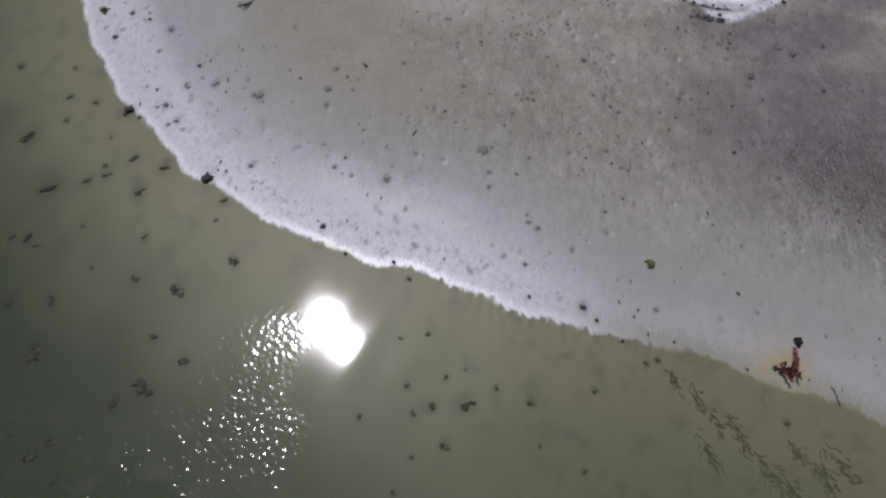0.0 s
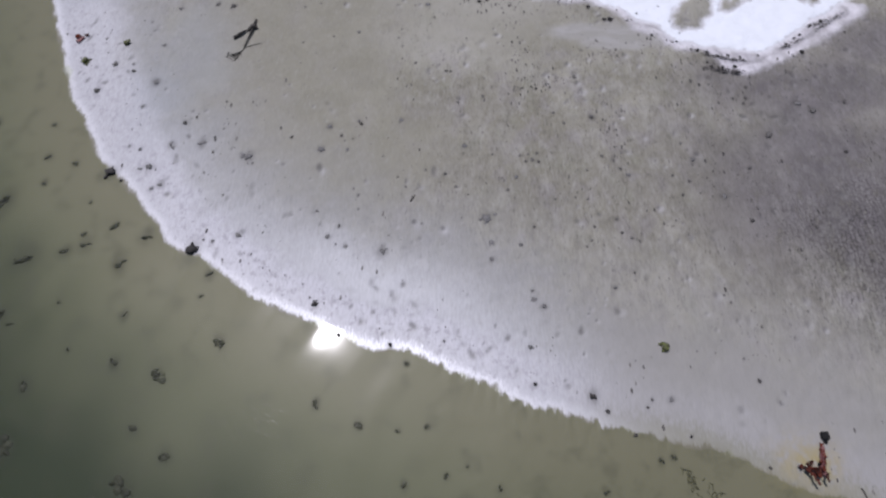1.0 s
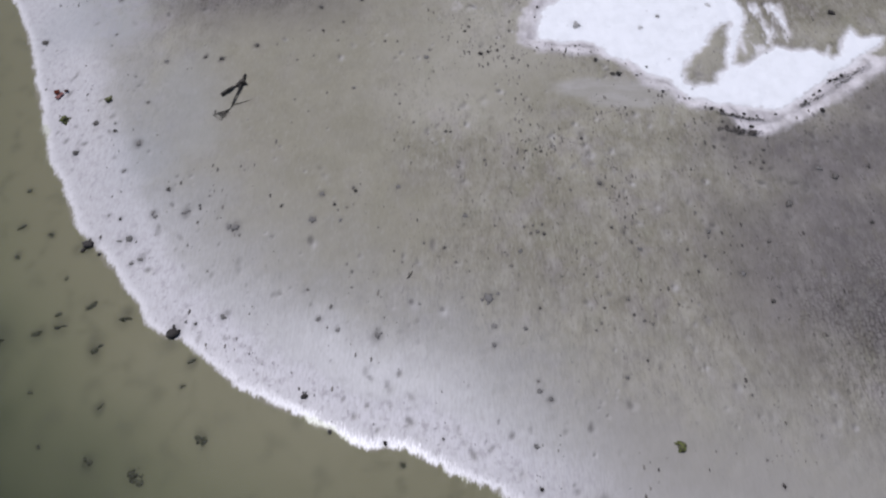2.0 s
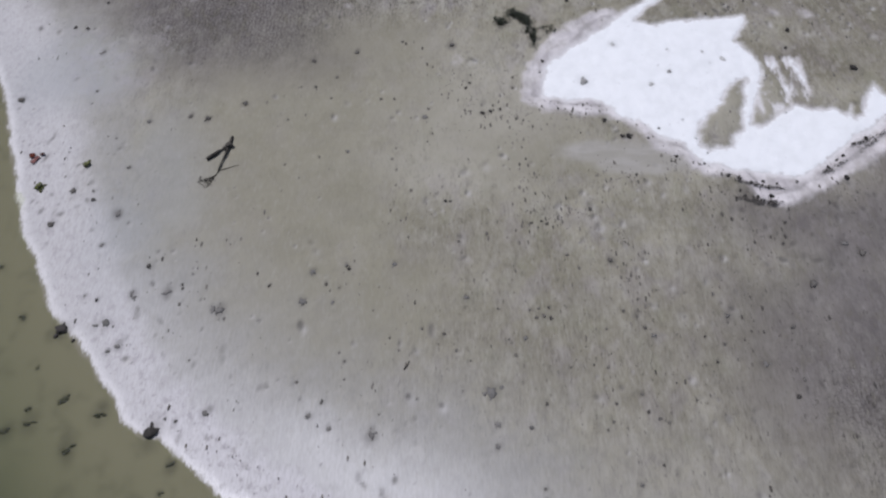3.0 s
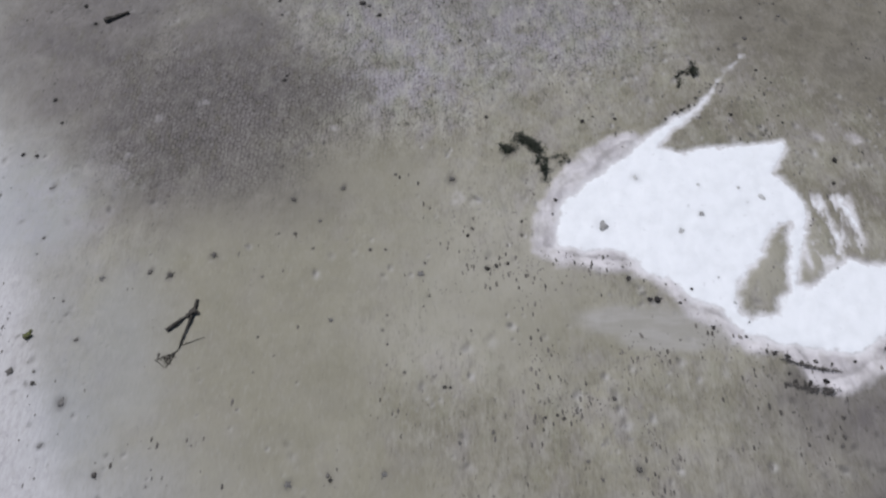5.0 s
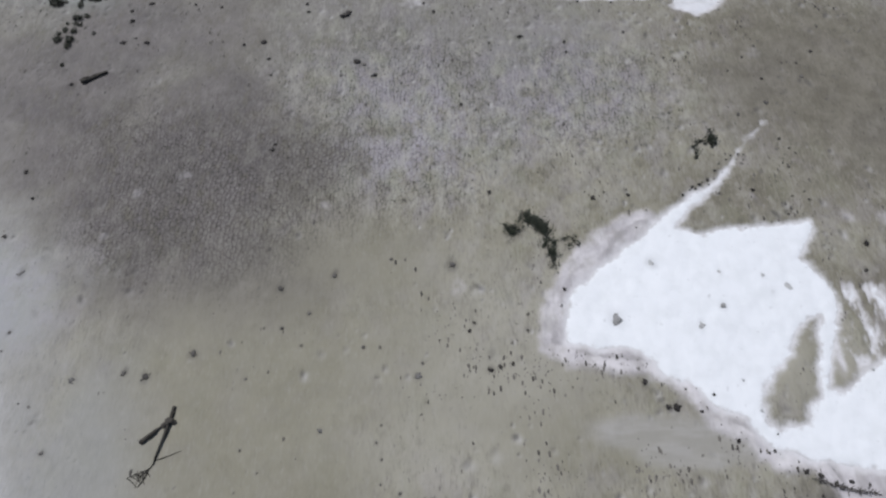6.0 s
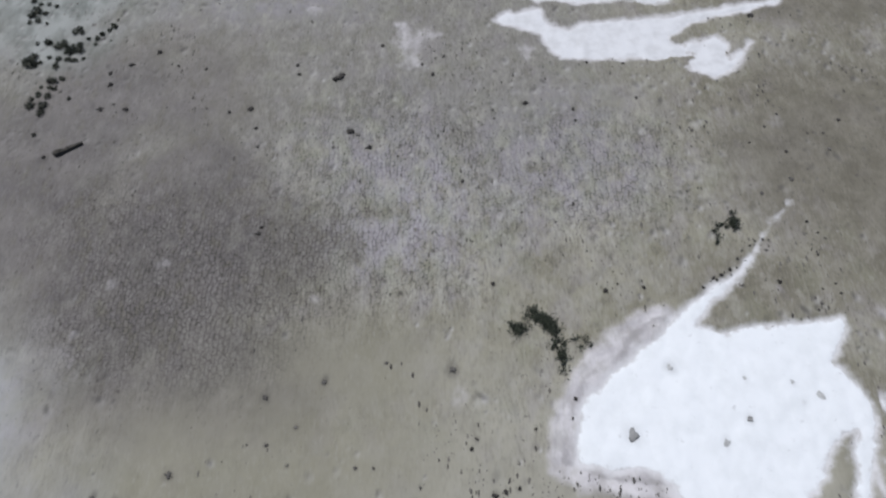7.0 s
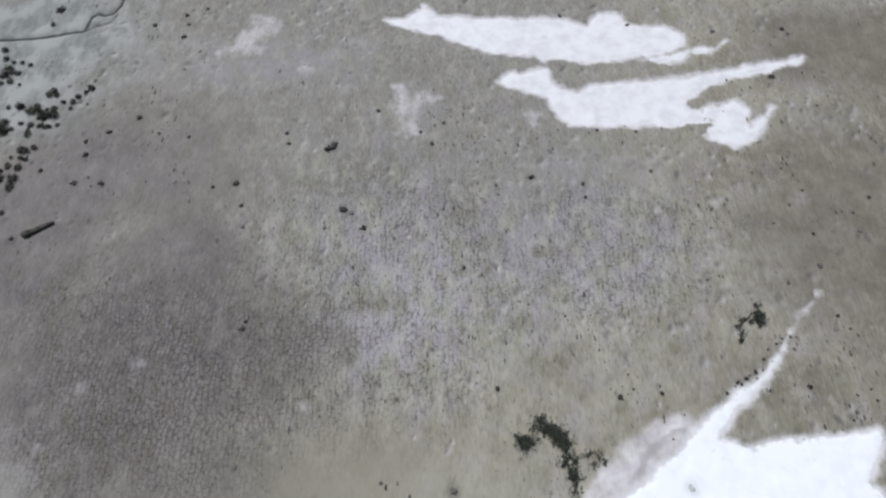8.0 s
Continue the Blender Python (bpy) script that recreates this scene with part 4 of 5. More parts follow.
def tube(bm, path, radii, sides=7, rng=None):
    """A closed tapering tube along a path."""
    rings = []
    for i, (p, r) in enumerate(zip(path, radii)):
        way = (Vector(path[min(i + 1, len(path) - 1)]) - Vector(path[max(i - 1, 0)])).normalized()
        a = way.cross(Vector((0, 0, 1)))
        a = a.normalized() if a.length > 1e-4 else Vector((1, 0, 0))
        b = way.cross(a)
        ring = []
        for k in range(sides):
            w = 2 * math.pi * k / sides
            rr = r * (1 + (rng.uniform(-0.22, 0.22) if rng else 0))
            ring.append(bm.verts.new(Vector(p) + a * math.cos(w) * rr + b * math.sin(w) * rr))
        rings.append(ring)
    for lo, hi in zip(rings, rings[1:]):
        for k in range(sides):
            bm.faces.new((lo[k], lo[(k + 1) % sides], hi[(k + 1) % sides], hi[k]))
    bm.faces.new(rings[0][::-1]), bm.faces.new(rings[-1])


def blade(bm, root, tip, width):
    """A thin folded leaf with thickness."""
    root, tip = Vector(root), Vector(tip)
    way = tip - root
    across = way.cross(Vector((0, 0, 1)))
    across = (across.normalized() if across.length > 1e-5 else Vector((1, 0, 0))) * width / 2
    middle = root + way * 0.5 + Vector((0, 0, width * 0.5))
    thick = Vector((0, 0, -width * 0.25))
    v = [bm.verts.new(p) for p in (root, middle + across, tip, middle - across, middle + thick)]
    for f in ((0, 1, 2), (0, 2, 3), (0, 4, 1), (1, 4, 2), (2, 4, 3), (3, 4, 0)):
        bm.faces.new([v[i] for i in f])


def variants(name, material, count, seed, flat, roughness):
    """Some meshes of unit size, to be shared by alike things."""
    made = []
    for k in range(count):
        rng = random.Random(seed + k)
        bm = bmesh.new()
        lump(bm, (0, 0, 0.5 * flat), (0.5, 0.5 * rng.uniform(0.65, 0.95), 0.5 * flat), rng, roughness)
        for _ in range(rng.choice((1, 2, 2, 3))):
            w, far = rng.uniform(0, 6.28), rng.uniform(0.38, 0.62)
            lump(bm, (far * math.cos(w), far * math.sin(w), 0.2 * flat), (rng.uniform(0.14, 0.3), rng.uniform(0.1, 0.22), 0.3 * flat), rng, roughness, 1, w)
        mesh = bpy.data.meshes.new(name)
        bm.to_mesh(mesh)
        bm.free()
        mesh.materials.append(material)
        mesh.polygons.foreach_set("use_smooth", [True] * len(mesh.polygons))
        made.append(mesh)
    return made


TAKEN = []


def scatter(name, meshes, items, label, category, group, seed, grow=1.0, sink=0.12, lift=0.0, trail=None):
    """Sets single things of a kind at their places, each turned its own way."""
    rng = random.Random(seed)
    for x, y, s in items:
        mesh, turn, stretch = rng.choice(meshes), rng.uniform(0, 360), rng.uniform(0.85, 1.15)
        if any(math.hypot(x - a, y - b) < 0.6 * max(s, r) for a, b, r in TAKEN):
            continue
        TAKEN.append((x, y, s))
        if trail and y > 4.5:
            turn, stretch = rng.gauss(trail, 14), rng.uniform(0.38, 0.7)
        size = s * grow
        ob = new(name, mesh)
        ob.matrix_world = pose(x, y, height(x, y) - sink * size * 0.5 + lift, 0, 0, turn) @ Matrix.Diagonal((size, size * stretch, size, 1))
        tagged(ob, label, category, group)


# ---- stones, clods and weed, from the lake to the far mud ----
STONES = variants("stone", STONE, 10, 100, 0.40, 0.55)
GREY_STONES = variants("stone", GREY, 8, 115, 0.34, 0.6)
MOSSY_STONES = variants("stone", MOSSY, 3, 130, 0.5, 0.4)
BLACK_STONES = variants("stone", BLACK, 2, 145, 0.5, 0.45)
CLODS = variants("mud_clod", CLOD, 6, 160, 0.16, 0.7)
PALE_CLODS = variants("mud_clod", PALE_CLOD, 5, 190, 0.14, 0.7)


def algae_meshes(count, seed):
    made = []
    for k in range(count):
        rng = random.Random(seed + k)
        bm = bmesh.new()
        for i in range(9):
            w, r = rng.uniform(0, 6.28), 0.42 * rng.random() ** 0.6
            s = rng.uniform(0.10, 0.24)
            lump(bm, (r * math.cos(w), r * 0.75 * math.sin(w), s * 0.25), (s, s * rng.uniform(0.6, 1), s * 0.45), rng, 0.5, 1, rng.uniform(0, 3))
        for i in range(40):
            w, r = rng.uniform(0, 6.28), 0.5 * rng.random()
            root = (r * math.cos(w), r * 0.75 * math.sin(w), 0.04)
            a = rng.uniform(0, 6.28)
            blade(bm, root, (root[0] + 0.2 * math.cos(a), root[1] + 0.2 * math.sin(a), rng.uniform(0.03, 0.12)), 0.035)
        mesh = bpy.data.meshes.new("algae_clump")
        bm.to_mesh(mesh)
        bm.free()
        mesh.materials.append(LAKE_ALGAE)
        made.append(mesh)
    return made


ALGAE_CLUMPS = algae_meshes(6, 220)
for items in (SUBMERGED, SUBMERGED_EAST, BED_SPECKS):
    scatter("algae_clump", ALGAE_CLUMPS, items, "dark clump of algae lying on the shallow lake bed", "algae", "algae clumps in the lake", len(items), 1.4, trail=28 if items is SUBMERGED else None)

scatter("stone", BLACK_STONES, [(5.72, 2.69, 0.16)], "black stone beside torn red remains", "stone", "stones on the shore", 2, 0.95)
scatter("stone", STONES, BEACH, "dark wet stone on the pale salty shore", "stone", "stones on the shore", 3, 0.66)
scatter("stone", MOSSY_STONES, [(3.55, 4.07, 0.16), (-7.58, 10.3, 0.19), (-6.8, 10.78, 0.16)], "dark stone with yellow-green moss on the pale shore", "stone", "mossy stones", 4, 0.95)
scatter("stone", GREY_STONES, BEACH_WEST, "dark grey stone half sunk in pale damp mud", "stone", "stones on the shore", 5, 0.72)
scatter("mud_clod", CLODS, MUD_CLODS, "flat grey clod of mud on the smooth shore", "mud clod", "mud clods", 6, 0.75)
scatter("stone", GREY_STONES, PLAIN, "small dark stone on dried olive mud", "stone", "stones on the mud plain", 7, 0.66)
scatter("stone", STONES, PAN_EDGE, "dark stone on the rim of the white salt pan", "stone", "stones round the salt pan", 8, 0.62)
scatter("mud_clod", PALE_CLODS, PAN_CLODS, "salt-dusted grey clod on the white salt pan", "mud clod", "clods in the salt pan", 9, 0.85, 0.12, 0.010)
scatter("stone", STONES, NORTH, "black stone on grey cracked mud", "stone", "stones on the far mud", 10, 0.8)
scatter("stone", STONES, NORTH_EAST, "dark stone on grey-brown mud", "stone", "stones on the far mud", 11, 0.72)

scatter("stone", GREY_STONES, WEST_SPECKS + WEST_SHORE, "small grey stone sunk in smooth shore mud", "stone", "stones on the shore", 12, 0.62)
scatter("stone", GREY_STONES, PLAIN_SPECKS, "small dark grey stone on dried olive mud", "stone", "stones on the mud plain", 13, 0.8)
scatter("stone", STONES, RIM_SPECKS, "dark stone on the rim of the white salt pan", "stone", "stones round the salt pan", 14, 0.8)
scatter("mud_clod", CLODS, SHORE_CLODS, "flat grey clod of mud on the smooth shore", "mud clod", "mud clods", 15, 0.8)
scatter("stone", GREY_STONES, FAR_SPECKS, "dark stone on grey-brown mud", "stone", "stones on the far mud", 16, 0.85)
scatter("stone", STONES, INLET_SPECKS, "small dark stone beside the narrow salt stream", "stone", "stones beside the salt stream", 17, 0.65)


# ---- marsh tufts ----
def marsh_tuft(seed):
    rng = random.Random(seed)
    tuft = new("marsh_tuft")
    bm = bmesh.new()
    for k in range(3):
        lump(bm, (rng.uniform(-0.12, 0.12), rng.uniform(-0.12, 0.12), 0.06), (0.2, 0.17, 0.1), rng, 0.4, 1)
    part("root_crown", bm, ALGAE, tuft, "black matted root crown")
    bm = bmesh.new()
    for k in range(110):
        w, r = rng.uniform(0, 6.28), 0.28 * rng.random() ** 0.5
        root = (r * math.cos(w), r * math.sin(w), rng.uniform(0.03, 0.14))
        a, reach = w + rng.uniform(-0.9, 0.9), rng.uniform(0.08, 0.32)
        blade(bm, root, (root[0] + reach * math.cos(a), root[1] + reach * math.sin(a), root[2] + rng.uniform(0.02, 0.3)), rng.uniform(0.03, 0.07))
    part("leaves", bm, LEAF, tuft, "short dark green leaves")
    return tagged(tuft, "low dark green tuft of marsh plant on damp mud", "plant", "marsh tufts")


TUFTS = ([(-7.98, 19.76, 0.15), (-7.96, 19.37, 0.13), (-7.98, 19.11, 0.15), (-8.63, 20.23, 0.22), (-8.39, 20.83, 0.14), (-8.03, 20.79, 0.17), (-7.8, 20.57, 0.15), (-7.66, 20.6, 0.17), (-7.84, 20.36, 0.12), (-7.66, 20.32, 0.12), (-7.56, 20.93, 0.09), (-7.37, 20.78, 0.09), (-7.29, 21.07, 0.09), (-7.82, 21.22, 0.12), (-7.09, 21.29, 0.12), (-8.93, 21.76, 0.18), (-8.73, 21.71, 0.11), (-9.0, 21.45, 0.1), (-8.25, 20.41, 0.1)]
    + [(-8.4, 20.27, 0.1), (-8.25, 19.11, 0.12), (-7.97, 18.93, 0.12), (-7.93, 18.39, 0.08), (-7.51, 19.3, 0.1), (-8.12, 20.72, 0.14), (-7.51, 20.36, 0.1), (-8.34, 20.82, 0.1), (-8.63, 20.82, 0.08), (-7.54, 20.94, 0.07), (-7.29, 21.06, 0.08), (-7.06, 20.88, 0.06), (-7.99, 19.6, 0.09), (-8.06, 20.25, 0.08), (-7.74, 20.32, 0.08), (-7.05, 21.28, 0.07), (-8.27, 19.29, 0.1), (-7.69, 20.77, 0.11), (-7.84, 20.54, 0.1)]
    + [(-9.0, 21.64, 0.14), (-8.81, 21.49, 0.12), (-8.74, 22.0, 0.09), (-8.54, 21.92, 0.1), (-8.61, 21.41, 0.07), (-7.89, 21.14, 0.12), (-7.74, 21.11, 0.12), (-7.92, 20.68, 0.13), (-7.94, 20.57, 0.11), (-7.83, 20.75, 0.09), (-8.04, 20.37, 0.09), (-8.03, 20.15, 0.11), (-7.37, 20.94, 0.09), (-7.16, 21.18, 0.09), (-8.6, 20.38, 0.16), (-8.5, 20.2, 0.15), (-7.89, 19.56, 0.11), (-8.17, 19.6, 0.08), (-8.16, 19.4, 0.11), (-7.81, 19.83, 0.09), (-8.37, 23.52, 0.13), (-8.42, 23.09, 0.1), (-9.22, 22.35, 0.14), (-8.92, 22.0, 0.12), (-9.11, 22.11, 0.11)])
models = [marsh_tuft(300 + k) for k in range(4)]
rng = random.Random(12)
for k, (x, y, s) in enumerate(TUFTS):
    m = pose(x, y, height(x, y) - 0.01, 0, 0, rng.uniform(0, 360))
    size = s * rng.uniform(1.2, 1.9)
    sizes = (size * rng.uniform(0.75, 1.3), size * rng.uniform(0.7, 1.1), size)
    model = models[k % 4]
    if k < 4:
        model.matrix_basis = m @ Matrix.Diagonal((*sizes, 1))
    else:
        copy_thing(model, m).scale = sizes


# ---- dark plant mat beside the salt pan ----
MAT = [([(1.11, 14.54), (1.23, 14.39), (1.38, 14.42)], (0.35, 0.4)),
       ([(1.43, 14.77), (1.56, 14.66), (1.72, 14.54), (1.84, 14.42), (1.81, 14.18), (1.9, 14.02), (1.92, 13.76)], (0.5, 2.4, 2.8, 0.4, 0.6, 0.5)),
       ([(1.38, 14.42), (1.43, 14.77)], (0.15,)),
       ([(1.82, 14.2), (2.07, 14.23), (2.28, 14.27), (2.32, 14.14)], (0.0, 0.08, 0.12))]
MAT_NORTH = [([(4.75, 16.22), (4.94, 16.3), (5.08, 16.44)], (0.3, 0.12)), ([(5.18, 16.56), (5.16, 16.4), (5.13, 16.26)], (0.4, 0.9)), ([(4.78, 15.94), (4.8, 16.1)], (0.1,))]


def plant_mat(lines, heads, seed, label, loose=1.0):
    rng = random.Random(seed)
    x0, y0 = lines[1][0][1]
    mat = new("creeping_plant")
    mat.matrix_world = pose(x0, y0, height(x0, y0))
    leaves = bmesh.new()
    for line, widths in lines:
        for (ax, ay), (bx, by), thick in zip(line, line[1:], widths):
            for k in range(2):
                path, stem = [], bmesh.new()
                for i in range(6):
                    f = i / 5
                    px, py = ax + (bx - ax) * f + rng.uniform(-0.04, 0.04) * loose, ay + (by - ay) * f + rng.uniform(-0.04, 0.04) * loose
                    path.append((px - x0, py - y0, height(px, py) - height(x0, y0) + 0.010 + rng.uniform(0, 0.02)))
                tube(stem, path, [0.004 + 0.004 * thick] * 6, 5, rng)
                part("stem", stem, ALGAE, mat)
            for clump in range(int(2 + 6 * thick)):
                f, spread = rng.random(), rng.uniform(0.012, 0.045) * loose
                mx, my = ax + (bx - ax) * f + rng.gauss(0, 0.055 * loose), ay + (by - ay) * f + rng.gauss(0, 0.055 * loose)
                for k in range(rng.randint(8, 34)):
                    px, py = rng.gauss(mx, spread), rng.gauss(my, spread)
                    root = Vector((px - x0, py - y0, height(px, py) - height(x0, y0) + rng.uniform(0.0, 0.05)))
                    a, reach = rng.uniform(0, 6.28), rng.uniform(0.015, 0.05)
                    blade(leaves, root, root + Vector((reach * math.cos(a), reach * math.sin(a), rng.uniform(0, 0.03))), rng.uniform(0.008, 0.02))
    for px, py, spread in heads:
        for k in range(240):
            qx, qy = rng.gauss(px, spread), rng.gauss(py, spread)
            root = Vector((qx - x0, qy - y0, height(qx, qy) - height(x0, y0) + rng.uniform(0.0, 0.07)))
            a, reach = rng.uniform(0, 6.28), rng.uniform(0.015, 0.05)
            blade(leaves, root, root + Vector((reach * math.cos(a), reach * math.sin(a), rng.uniform(0, 0.03))), rng.uniform(0.01, 0.022))
    part("leaves", leaves, LEAF, mat, "small dark green leaves")
    tagged(mat, label, "plant", "creeping plants")


plant_mat(MAT, [(1.60, 14.60, 0.05), (1.73, 14.52, 0.06), (1.80, 14.42, 0.03), (1.9, 13.98, 0.03), (1.22, 14.42, 0.05)], 21, "dark creeping plant sprawling beside the salt pan")
plant_mat(MAT_NORTH, [(5.15, 16.38, 0.045)], 22, "small dark creeping plant beside the salt stream", 0.6)


# ---- wrack washed up along the rim of the salt pan ----
WRACK_LINES = [([(5.29, 10.4), (5.61, 10.26), (5.87, 10.19), (6.18, 10.14)], 0.035, 190),
               ([(5.32, 9.97), (5.64, 9.88), (5.91, 9.84), (6.15, 9.81)], 0.045, 260),
               ([(7.03, 10.46), (7.37, 10.64), (7.72, 10.86), (8.16, 11.14), (8.61, 11.46)], 0.035, 190),
               ([(7.83, 11.11), (8.06, 11.2), (8.32, 11.3)], 0.04, 110)]


def wrack_line(path, spread, count, seed):
    rng = random.Random(seed)
    x0, y0 = path[0]
    z0 = height(x0, y0)
    bm = bmesh.new()
    knots = [(rng.randrange(len(path) - 1), rng.random(), rng.uniform(0.5, 1.6)) for _ in range(16)]
    for k in range(count):
        i, f, wide = rng.choice(knots)
        (ax, ay), (bx, by) = path[i], path[i + 1]
        f += rng.gauss(0, 0.12)
        px, py = ax + (bx - ax) * f + rng.gauss(0, spread * wide * 0.7), ay + (by - ay) * f + rng.gauss(0, spread * wide * 0.5)
        root = Vector((px - x0, py - y0, height(px, py) - z0 + rng.uniform(0.012, 0.03)))
        a, reach = math.atan2(by - ay, bx - ax) + rng.gauss(0, 0.9), rng.uniform(0.02, 0.07)
        blade(bm, root, root + Vector((reach * math.cos(a), reach * math.sin(a), rng.uniform(-0.005, 0.015))), rng.uniform(0.008, 0.018))
    ob = part("wrack_line", bm, WRACK_LEAF)
    ob.matrix_world = pose(x0, y0, z0)
    tagged(ob, "dark line of dried plant wrack on the salty rim", "wrack", kind="stuff")


for k, (path, spread, count) in enumerate(WRACK_LINES):
    wrack_line(path, spread, count, 600 + k)


# ---- waterweed ----
def waterweed(x, y, s, seed):
    rng = random.Random(seed)
    base = height(x, y)
    bm = bmesh.new()
    lean = rng.uniform(-1.3, -0.9)
    for k in range(40):
        way = rng.gauss(0, 0.5 * s)
        px, py = way * math.cos(lean) + rng.gauss(0, 0.17 * s), way * math.sin(lean) + rng.gauss(0, 0.17 * s)
        a = lean + rng.gauss(0, 0.35)
        path, z = [], 0.003
        for i in range(6):
            path.append((px, py, height(x + px, y + py) - base + z))
            a += rng.gauss(0, 0.3)
            px, py = px + 0.07 * s * math.cos(a), py + 0.07 * s * math.sin(a)
            z += 0.001
        tube(bm, path, [0.003, 0.006, 0.008, 0.008, 0.006, 0.003], 4, rng)
    weed = part("waterweed", bm, WEED)
    weed.matrix_world = pose(x, y, base)
    tagged(weed, "olive waterweed strands trailing on the lake bed", "waterweed", "waterweed")


for k, (x, y, s) in enumerate(WATERWEED):
    waterweed(x, y, s, 400 + k)


# ---- driftwood ----
def limb(bm, ends, thick, rng, rise=0.02, origin=(0, 0, 0), taper=0.35, steps=8):
    path, radii = [], []
    (ax, ay), (bx, by) = ends
    for i in range(steps + 1):
        f = i / steps
        x, y = ax + (bx - ax) * f, ay + (by - ay) * f
        bend = math.sin(f * 5 + rng.uniform(-0.4, 0.4)) * 0.012
        path.append((x + bend - origin[0], y - origin[1], height(x, y) - origin[2] + thick * 0.6 + rise * math.sin(f * math.pi)))
        radii.append(thick * (1 - (1 - taper) * f) * rng.uniform(0.8, 1.2))
    tube(bm, path, radii, 8, rng)


def driftwood_branch():
    rng = random.Random(31)
    origin = (-4.19, 10.81, height(-4.19, 10.81))
    wood = new("driftwood_branch")
    wood.matrix_world = pose(*origin)
    bm = bmesh.new()
    limb(bm, ((-4.10, 11.39), (-4.24, 10.54)), 0.030, rng, 0.03, origin, 0.3)
    part("main_limb", bm, WOOD, wood)
    bm = bmesh.new()
    limb(bm, ((-4.11, 11.19), (-4.20, 11.10)), 0.055, rng, 0.03, origin, 0.7)
    limb(bm, ((-4.06, 11.15), (-4.16, 11.20)), 0.035, rng, 0.03, origin, 0.7)
    part("knot", bm, WOOD, wood, "thick black broken knot")
    bm = bmesh.new()
    limb(bm, ((-4.51, 10.86), (-4.22, 11.10)), 0.040, rng, 0.02, origin, 0.35)
    part("side_limb", bm, WOOD, wood)
    bm = bmesh.new()
    for ends in (((-4.26, 10.52), (-4.60, 10.36)), ((-4.60, 10.36), (-4.42, 10.24)), ((-4.42, 10.24), (-4.25, 10.56)), ((-4.26, 10.60), (-3.86, 10.74)),
                 ((-4.50, 10.42), (-4.38, 10.30)), ((-4.42, 10.46), (-4.32, 10.28))):
        limb(bm, ends, 0.007, rng, 0.006, origin, 0.5)
    # strands added to fill a grey, shadow-like patch beside the roots
    for k in range(26):
        f, h = rng.random(), rng.random()
        start = (-4.26 - 0.30 * f, 10.52 - 0.14 * f)
        limb(bm, (start, (-4.28 - 0.16 * h + rng.gauss(0, 0.03), 10.42 - 0.16 * h + rng.gauss(0, 0.03))), 0.003, rng, 0.004, origin, 0.5, 4)
    part("root_strands", bm, WOOD, wood, "thin grey looping roots with strands filling a grey patch")
    tagged(wood, "black crossed driftwood branch on pale smooth mud", "driftwood")


driftwood_branch()


def stick(name, ends, thick, seed, label):
    rng = random.Random(seed)
    (ax, ay), (bx, by) = ends
    origin = (ax, ay, height(ax, ay))
    bm = bmesh.new()
    limb(bm, ends, thick, rng, 0.0, origin, 0.6)
    ob = part(name, bm, WOOD)
    ob.matrix_world = pose(*origin)
    tagged(ob, label, "driftwood")


stick("driftwood_log", ((-7.38, 17.91), (-6.90, 18.18)), 0.055, 41, "short black driftwood log on grey mud")
stick("twig", ((-0.64, 6.82), (-0.54, 6.95)), 0.014, 42, "thin dark twig on smooth mud")
stick("twig", ((6.06, 1.96), (6.13, 1.66)), 0.014, 44, "thin dark twig at the edge of the lake")


# ---- red remains, made of crumpled pieces ----
def crumple(bm, centre, size, turn, seed):
    """A crumpled flat piece with thickness."""
    n, spin = 9, Matrix.Rotation(turn, 3, "Z")
    shift = Vector((seed * 3.7, seed * 1.9, 0))
    layers = []
    for lift in (0.008, 0.0):
        grid = []
        for j in range(n):
            for i in range(n):
                u, v = i / (n - 1) * 2 - 1, j / (n - 1) * 2 - 1
                ragged = 1 + 0.35 * noise.noise(Vector((u * 2, v * 2, seed)))
                p = spin @ Vector((u * size[0] * ragged, v * size[1] * ragged, 0))
                z = 0.012 + 0.05 * abs(noise.noise(Vector((u * 2.5, v * 2.5, 0)) + shift)) + lift
                grid.append(bm.verts.new((centre[0] + p.x, centre[1] + p.y, centre[2] + z)))
        layers.append(grid)
    top, low_layer = layers
    for j in range(n - 1):
        for i in range(n - 1):
            a, b, c, d = j * n + i, j * n + i + 1, (j + 1) * n + i + 1, (j + 1) * n + i
            bm.faces.new((top[a], top[b], top[c], top[d]))
            bm.faces.new((low_layer[d], low_layer[c], low_layer[b], low_layer[a]))
    rim = [i for i in range(n)] + [j * n + n - 1 for j in range(1, n)] + [(n - 1) * n + i for i in range(n - 2, -1, -1)] + [j * n for j in range(n - 2, 0, -1)]
    for a, b in zip(rim, rim[1:] + rim[:1]):
        bm.faces.new((top[b], top[a], low_layer[a], low_layer[b]))


def cloth_scrap(x, y, pieces, label):
    z = height(x, y)
    scrap = new("cloth_scrap")
    scrap.matrix_world = pose(x, y, z)
    for k, (name, dx, dy, w, d, turn, material) in enumerate(pieces):
        bm = bmesh.new()
        crumple(bm, (dx, dy, height(x + dx, y + dy) - z + 0.004 * k), (w, d), turn, k + x)
        smooth(part(name, bm, material, scrap))
    tagged(scrap, label, "cloth")


SCRAPS = []
jumble = random.Random(51)
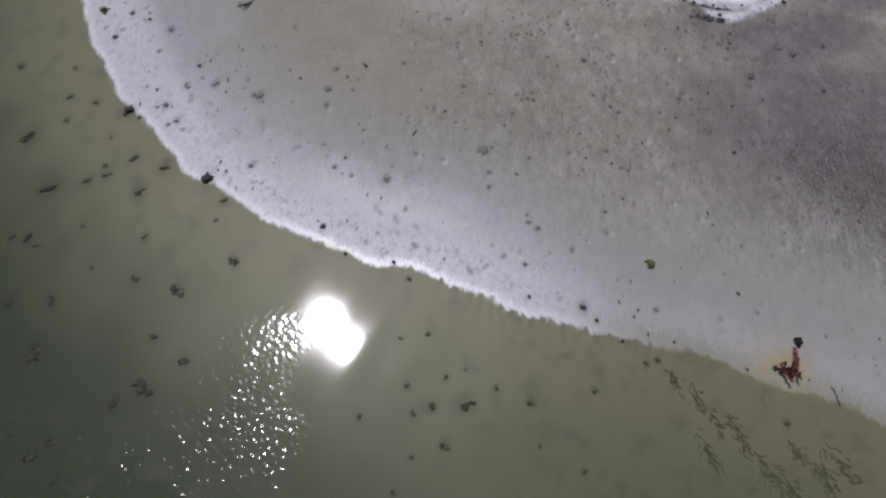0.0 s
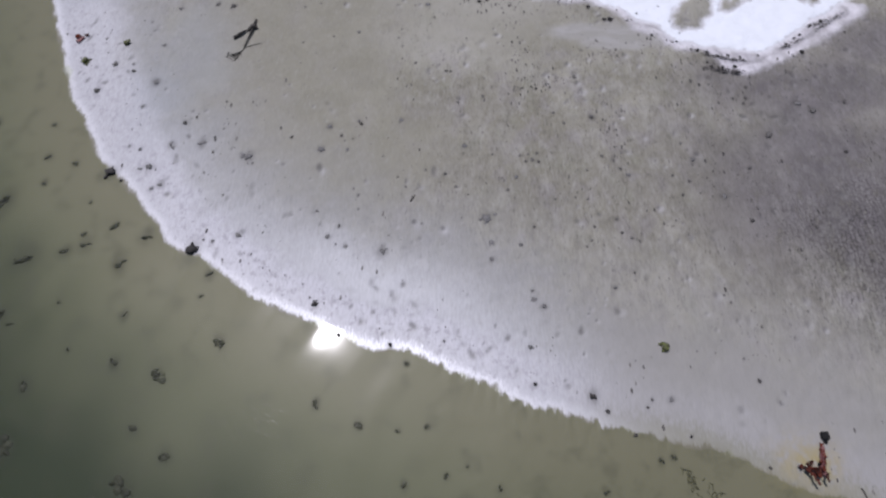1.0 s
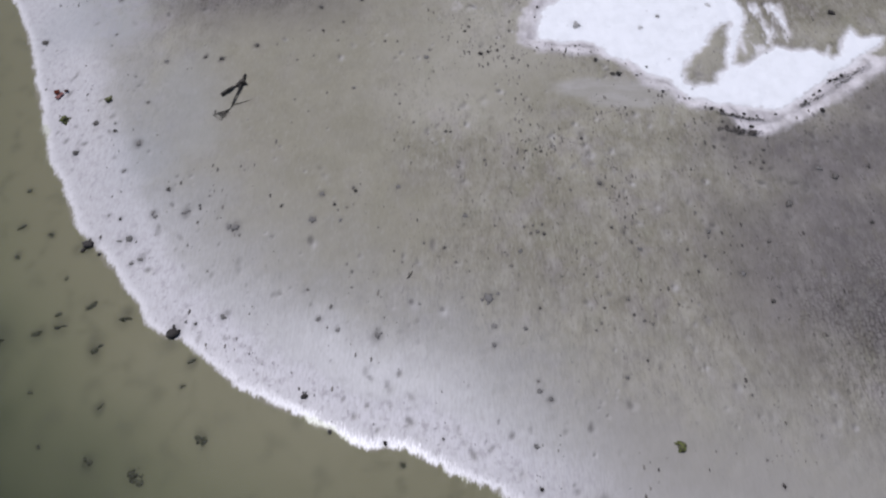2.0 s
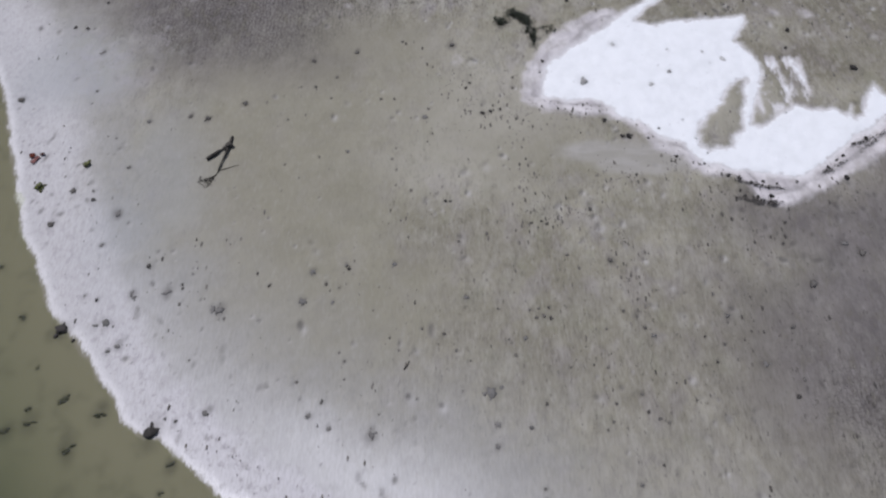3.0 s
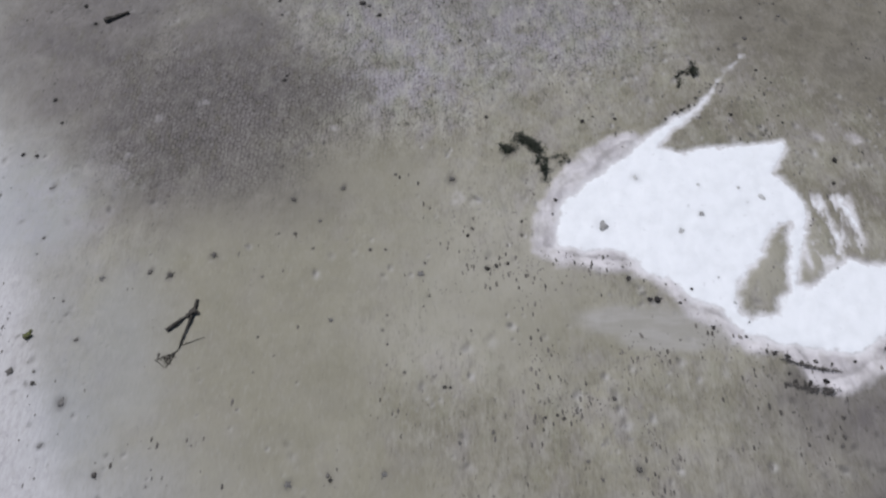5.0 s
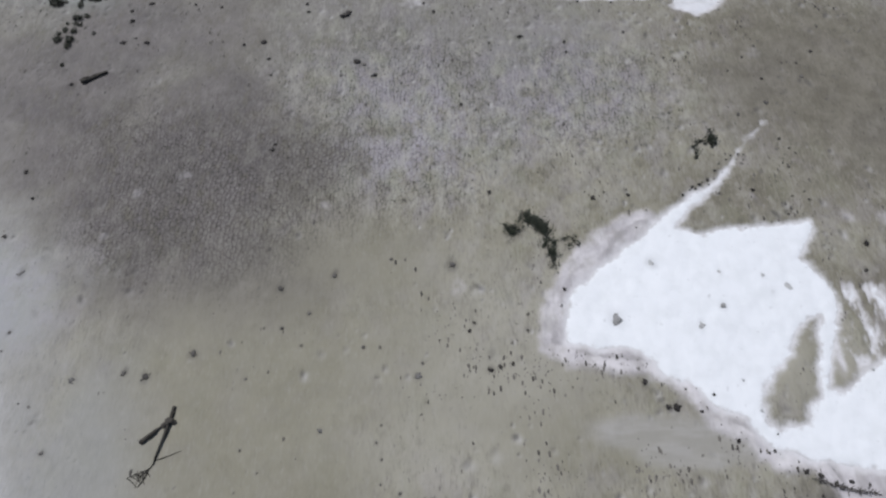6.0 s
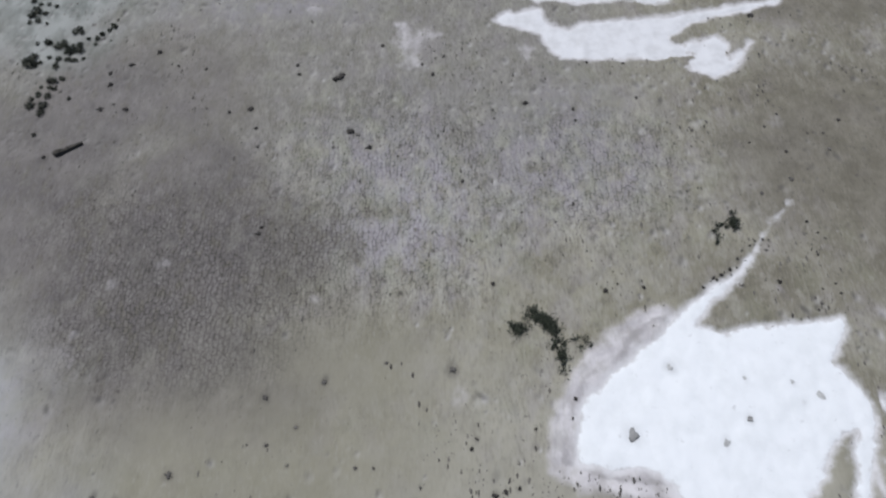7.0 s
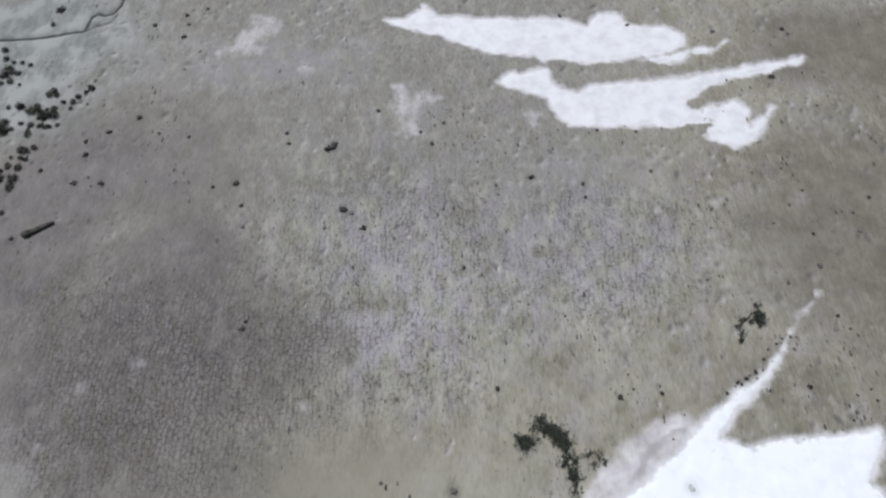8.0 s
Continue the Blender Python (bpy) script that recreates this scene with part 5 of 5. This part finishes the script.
# a narrow strip and a torn heap, standing in for a bird carcass
for k in range(8):
    f = k / 7
    SCRAPS.append((("red_strip", "pink_strip")[k % 2], 0.17 - 0.09 * f + jumble.gauss(0, 0.012), 0.24 - 0.36 * f, jumble.uniform(0.022, 0.04), jumble.uniform(0.04, 0.06), jumble.uniform(-0.5, 0.3), (RED, PINK)[k % 2]))
for k in range(22):
    SCRAPS.append(("red_fold", -0.06 + jumble.gauss(0, 0.075), -0.07 + jumble.gauss(0, 0.06), jumble.uniform(0.012, 0.032), jumble.uniform(0.012, 0.036), jumble.uniform(-0.8, 0.8), RED))
for dx, dy in ((-0.11, -0.20), (-0.08, -0.26), (0.07, -0.17), (0.06, -0.22)):
    SCRAPS.append(("red_corner", dx, dy, 0.016, 0.04, jumble.uniform(-0.5, 0.5), RED))
cloth_scrap(5.46, 2.30, SCRAPS, "torn dark red and pink stand-in for a bird carcass on rust-stained mud")
# small reddish debris, made of the same crumpled pieces
cloth_scrap(-7.88, 10.95, [("red_fold", -0.06, 0.06, 0.05, 0.05, 0.4, RED), ("pink_strip", 0.03, -0.04, 0.04, 0.09, -0.5, PINK), ("red_end", 0.14, 0.08, 0.04, 0.025, 0.2, RED)],
            "small torn reddish debris on pale mud")


# ---- pebbles ----
def pebbles(count, seed):
    rng = np.random.default_rng(seed)
    x, y = rng.uniform(-10, 10.5, count * 8), rng.uniform(1, 25, count * 8)
    _, zone = ground_at(x, y)
    dense = 0.14 + 0.9 * blobs(x, y, [(7.0, 14.8, 2.4, 2.2), (3.5, 10.0, 5.0, 3.0), (6.0, 17.5, 4.0, 4.5), (0.8, 18.5, 4.5, 3.0), (7.5, 7.0, 3.0, 4.0), (-6.5, 20.5, 3.0, 3.0), (1.5, 12.5, 2.5, 2.0)], 91)
    dense *= np.where(zone["salt"] > -0.03, 0.12, 1.0) * np.where(zone["inland"] < 0.1, 0.0, 1.0) * step(-0.2, 0.9, grain(x, y, 0.8, 95, 4))
    chosen = np.flatnonzero(rng.random(len(x)) < dense)[:count]
    x, y = x[chosen], y[chosen]
    z, _ = ground_at(x, y)
    size = 0.007 + 0.017 * rng.random(len(x)) ** 4
    shape = np.array([(1, 0, 0), (0.3, 0.9, 0.05), (-0.8, 0.5, 0), (-0.7, -0.6, 0.05), (0.4, -0.9, 0), (0.05, 0.1, 0.6), (0, 0, -0.5)])
    faces = np.array([(0, 1, 5), (1, 2, 5), (2, 3, 5), (3, 4, 5), (4, 0, 5), (1, 0, 6), (2, 1, 6), (3, 2, 6), (4, 3, 6), (0, 4, 6)])
    turn = rng.uniform(-0.5, 0.5, len(x))
    c, s = np.cos(turn)[:, None], np.sin(turn)[:, None]
    p = shape[None] * (1 + rng.uniform(-0.3, 0.3, (len(x), 7, 3)))
    px = (p[..., 0] * c - p[..., 1] * s) * size[:, None] + x[:, None]
    py = (p[..., 0] * s + p[..., 1] * c) * size[:, None] * 2.5 + y[:, None]
    pz = p[..., 2] * size[:, None] + z[:, None] + 0.2 * size[:, None]
    mesh = bpy.data.meshes.new("pebbles")
    mesh.from_pydata(np.stack([px, py, pz], -1).reshape(-1, 3).tolist(), [], (faces[None] + 7 * np.arange(len(x))[:, None, None]).reshape(-1, 3).tolist())
    mesh.materials.append(PEBBLE)
    tagged(new("pebbles", mesh), "scattered small dark pebbles and crumbs of mud", "pebbles", kind="stuff")


pebbles(6500, 5)
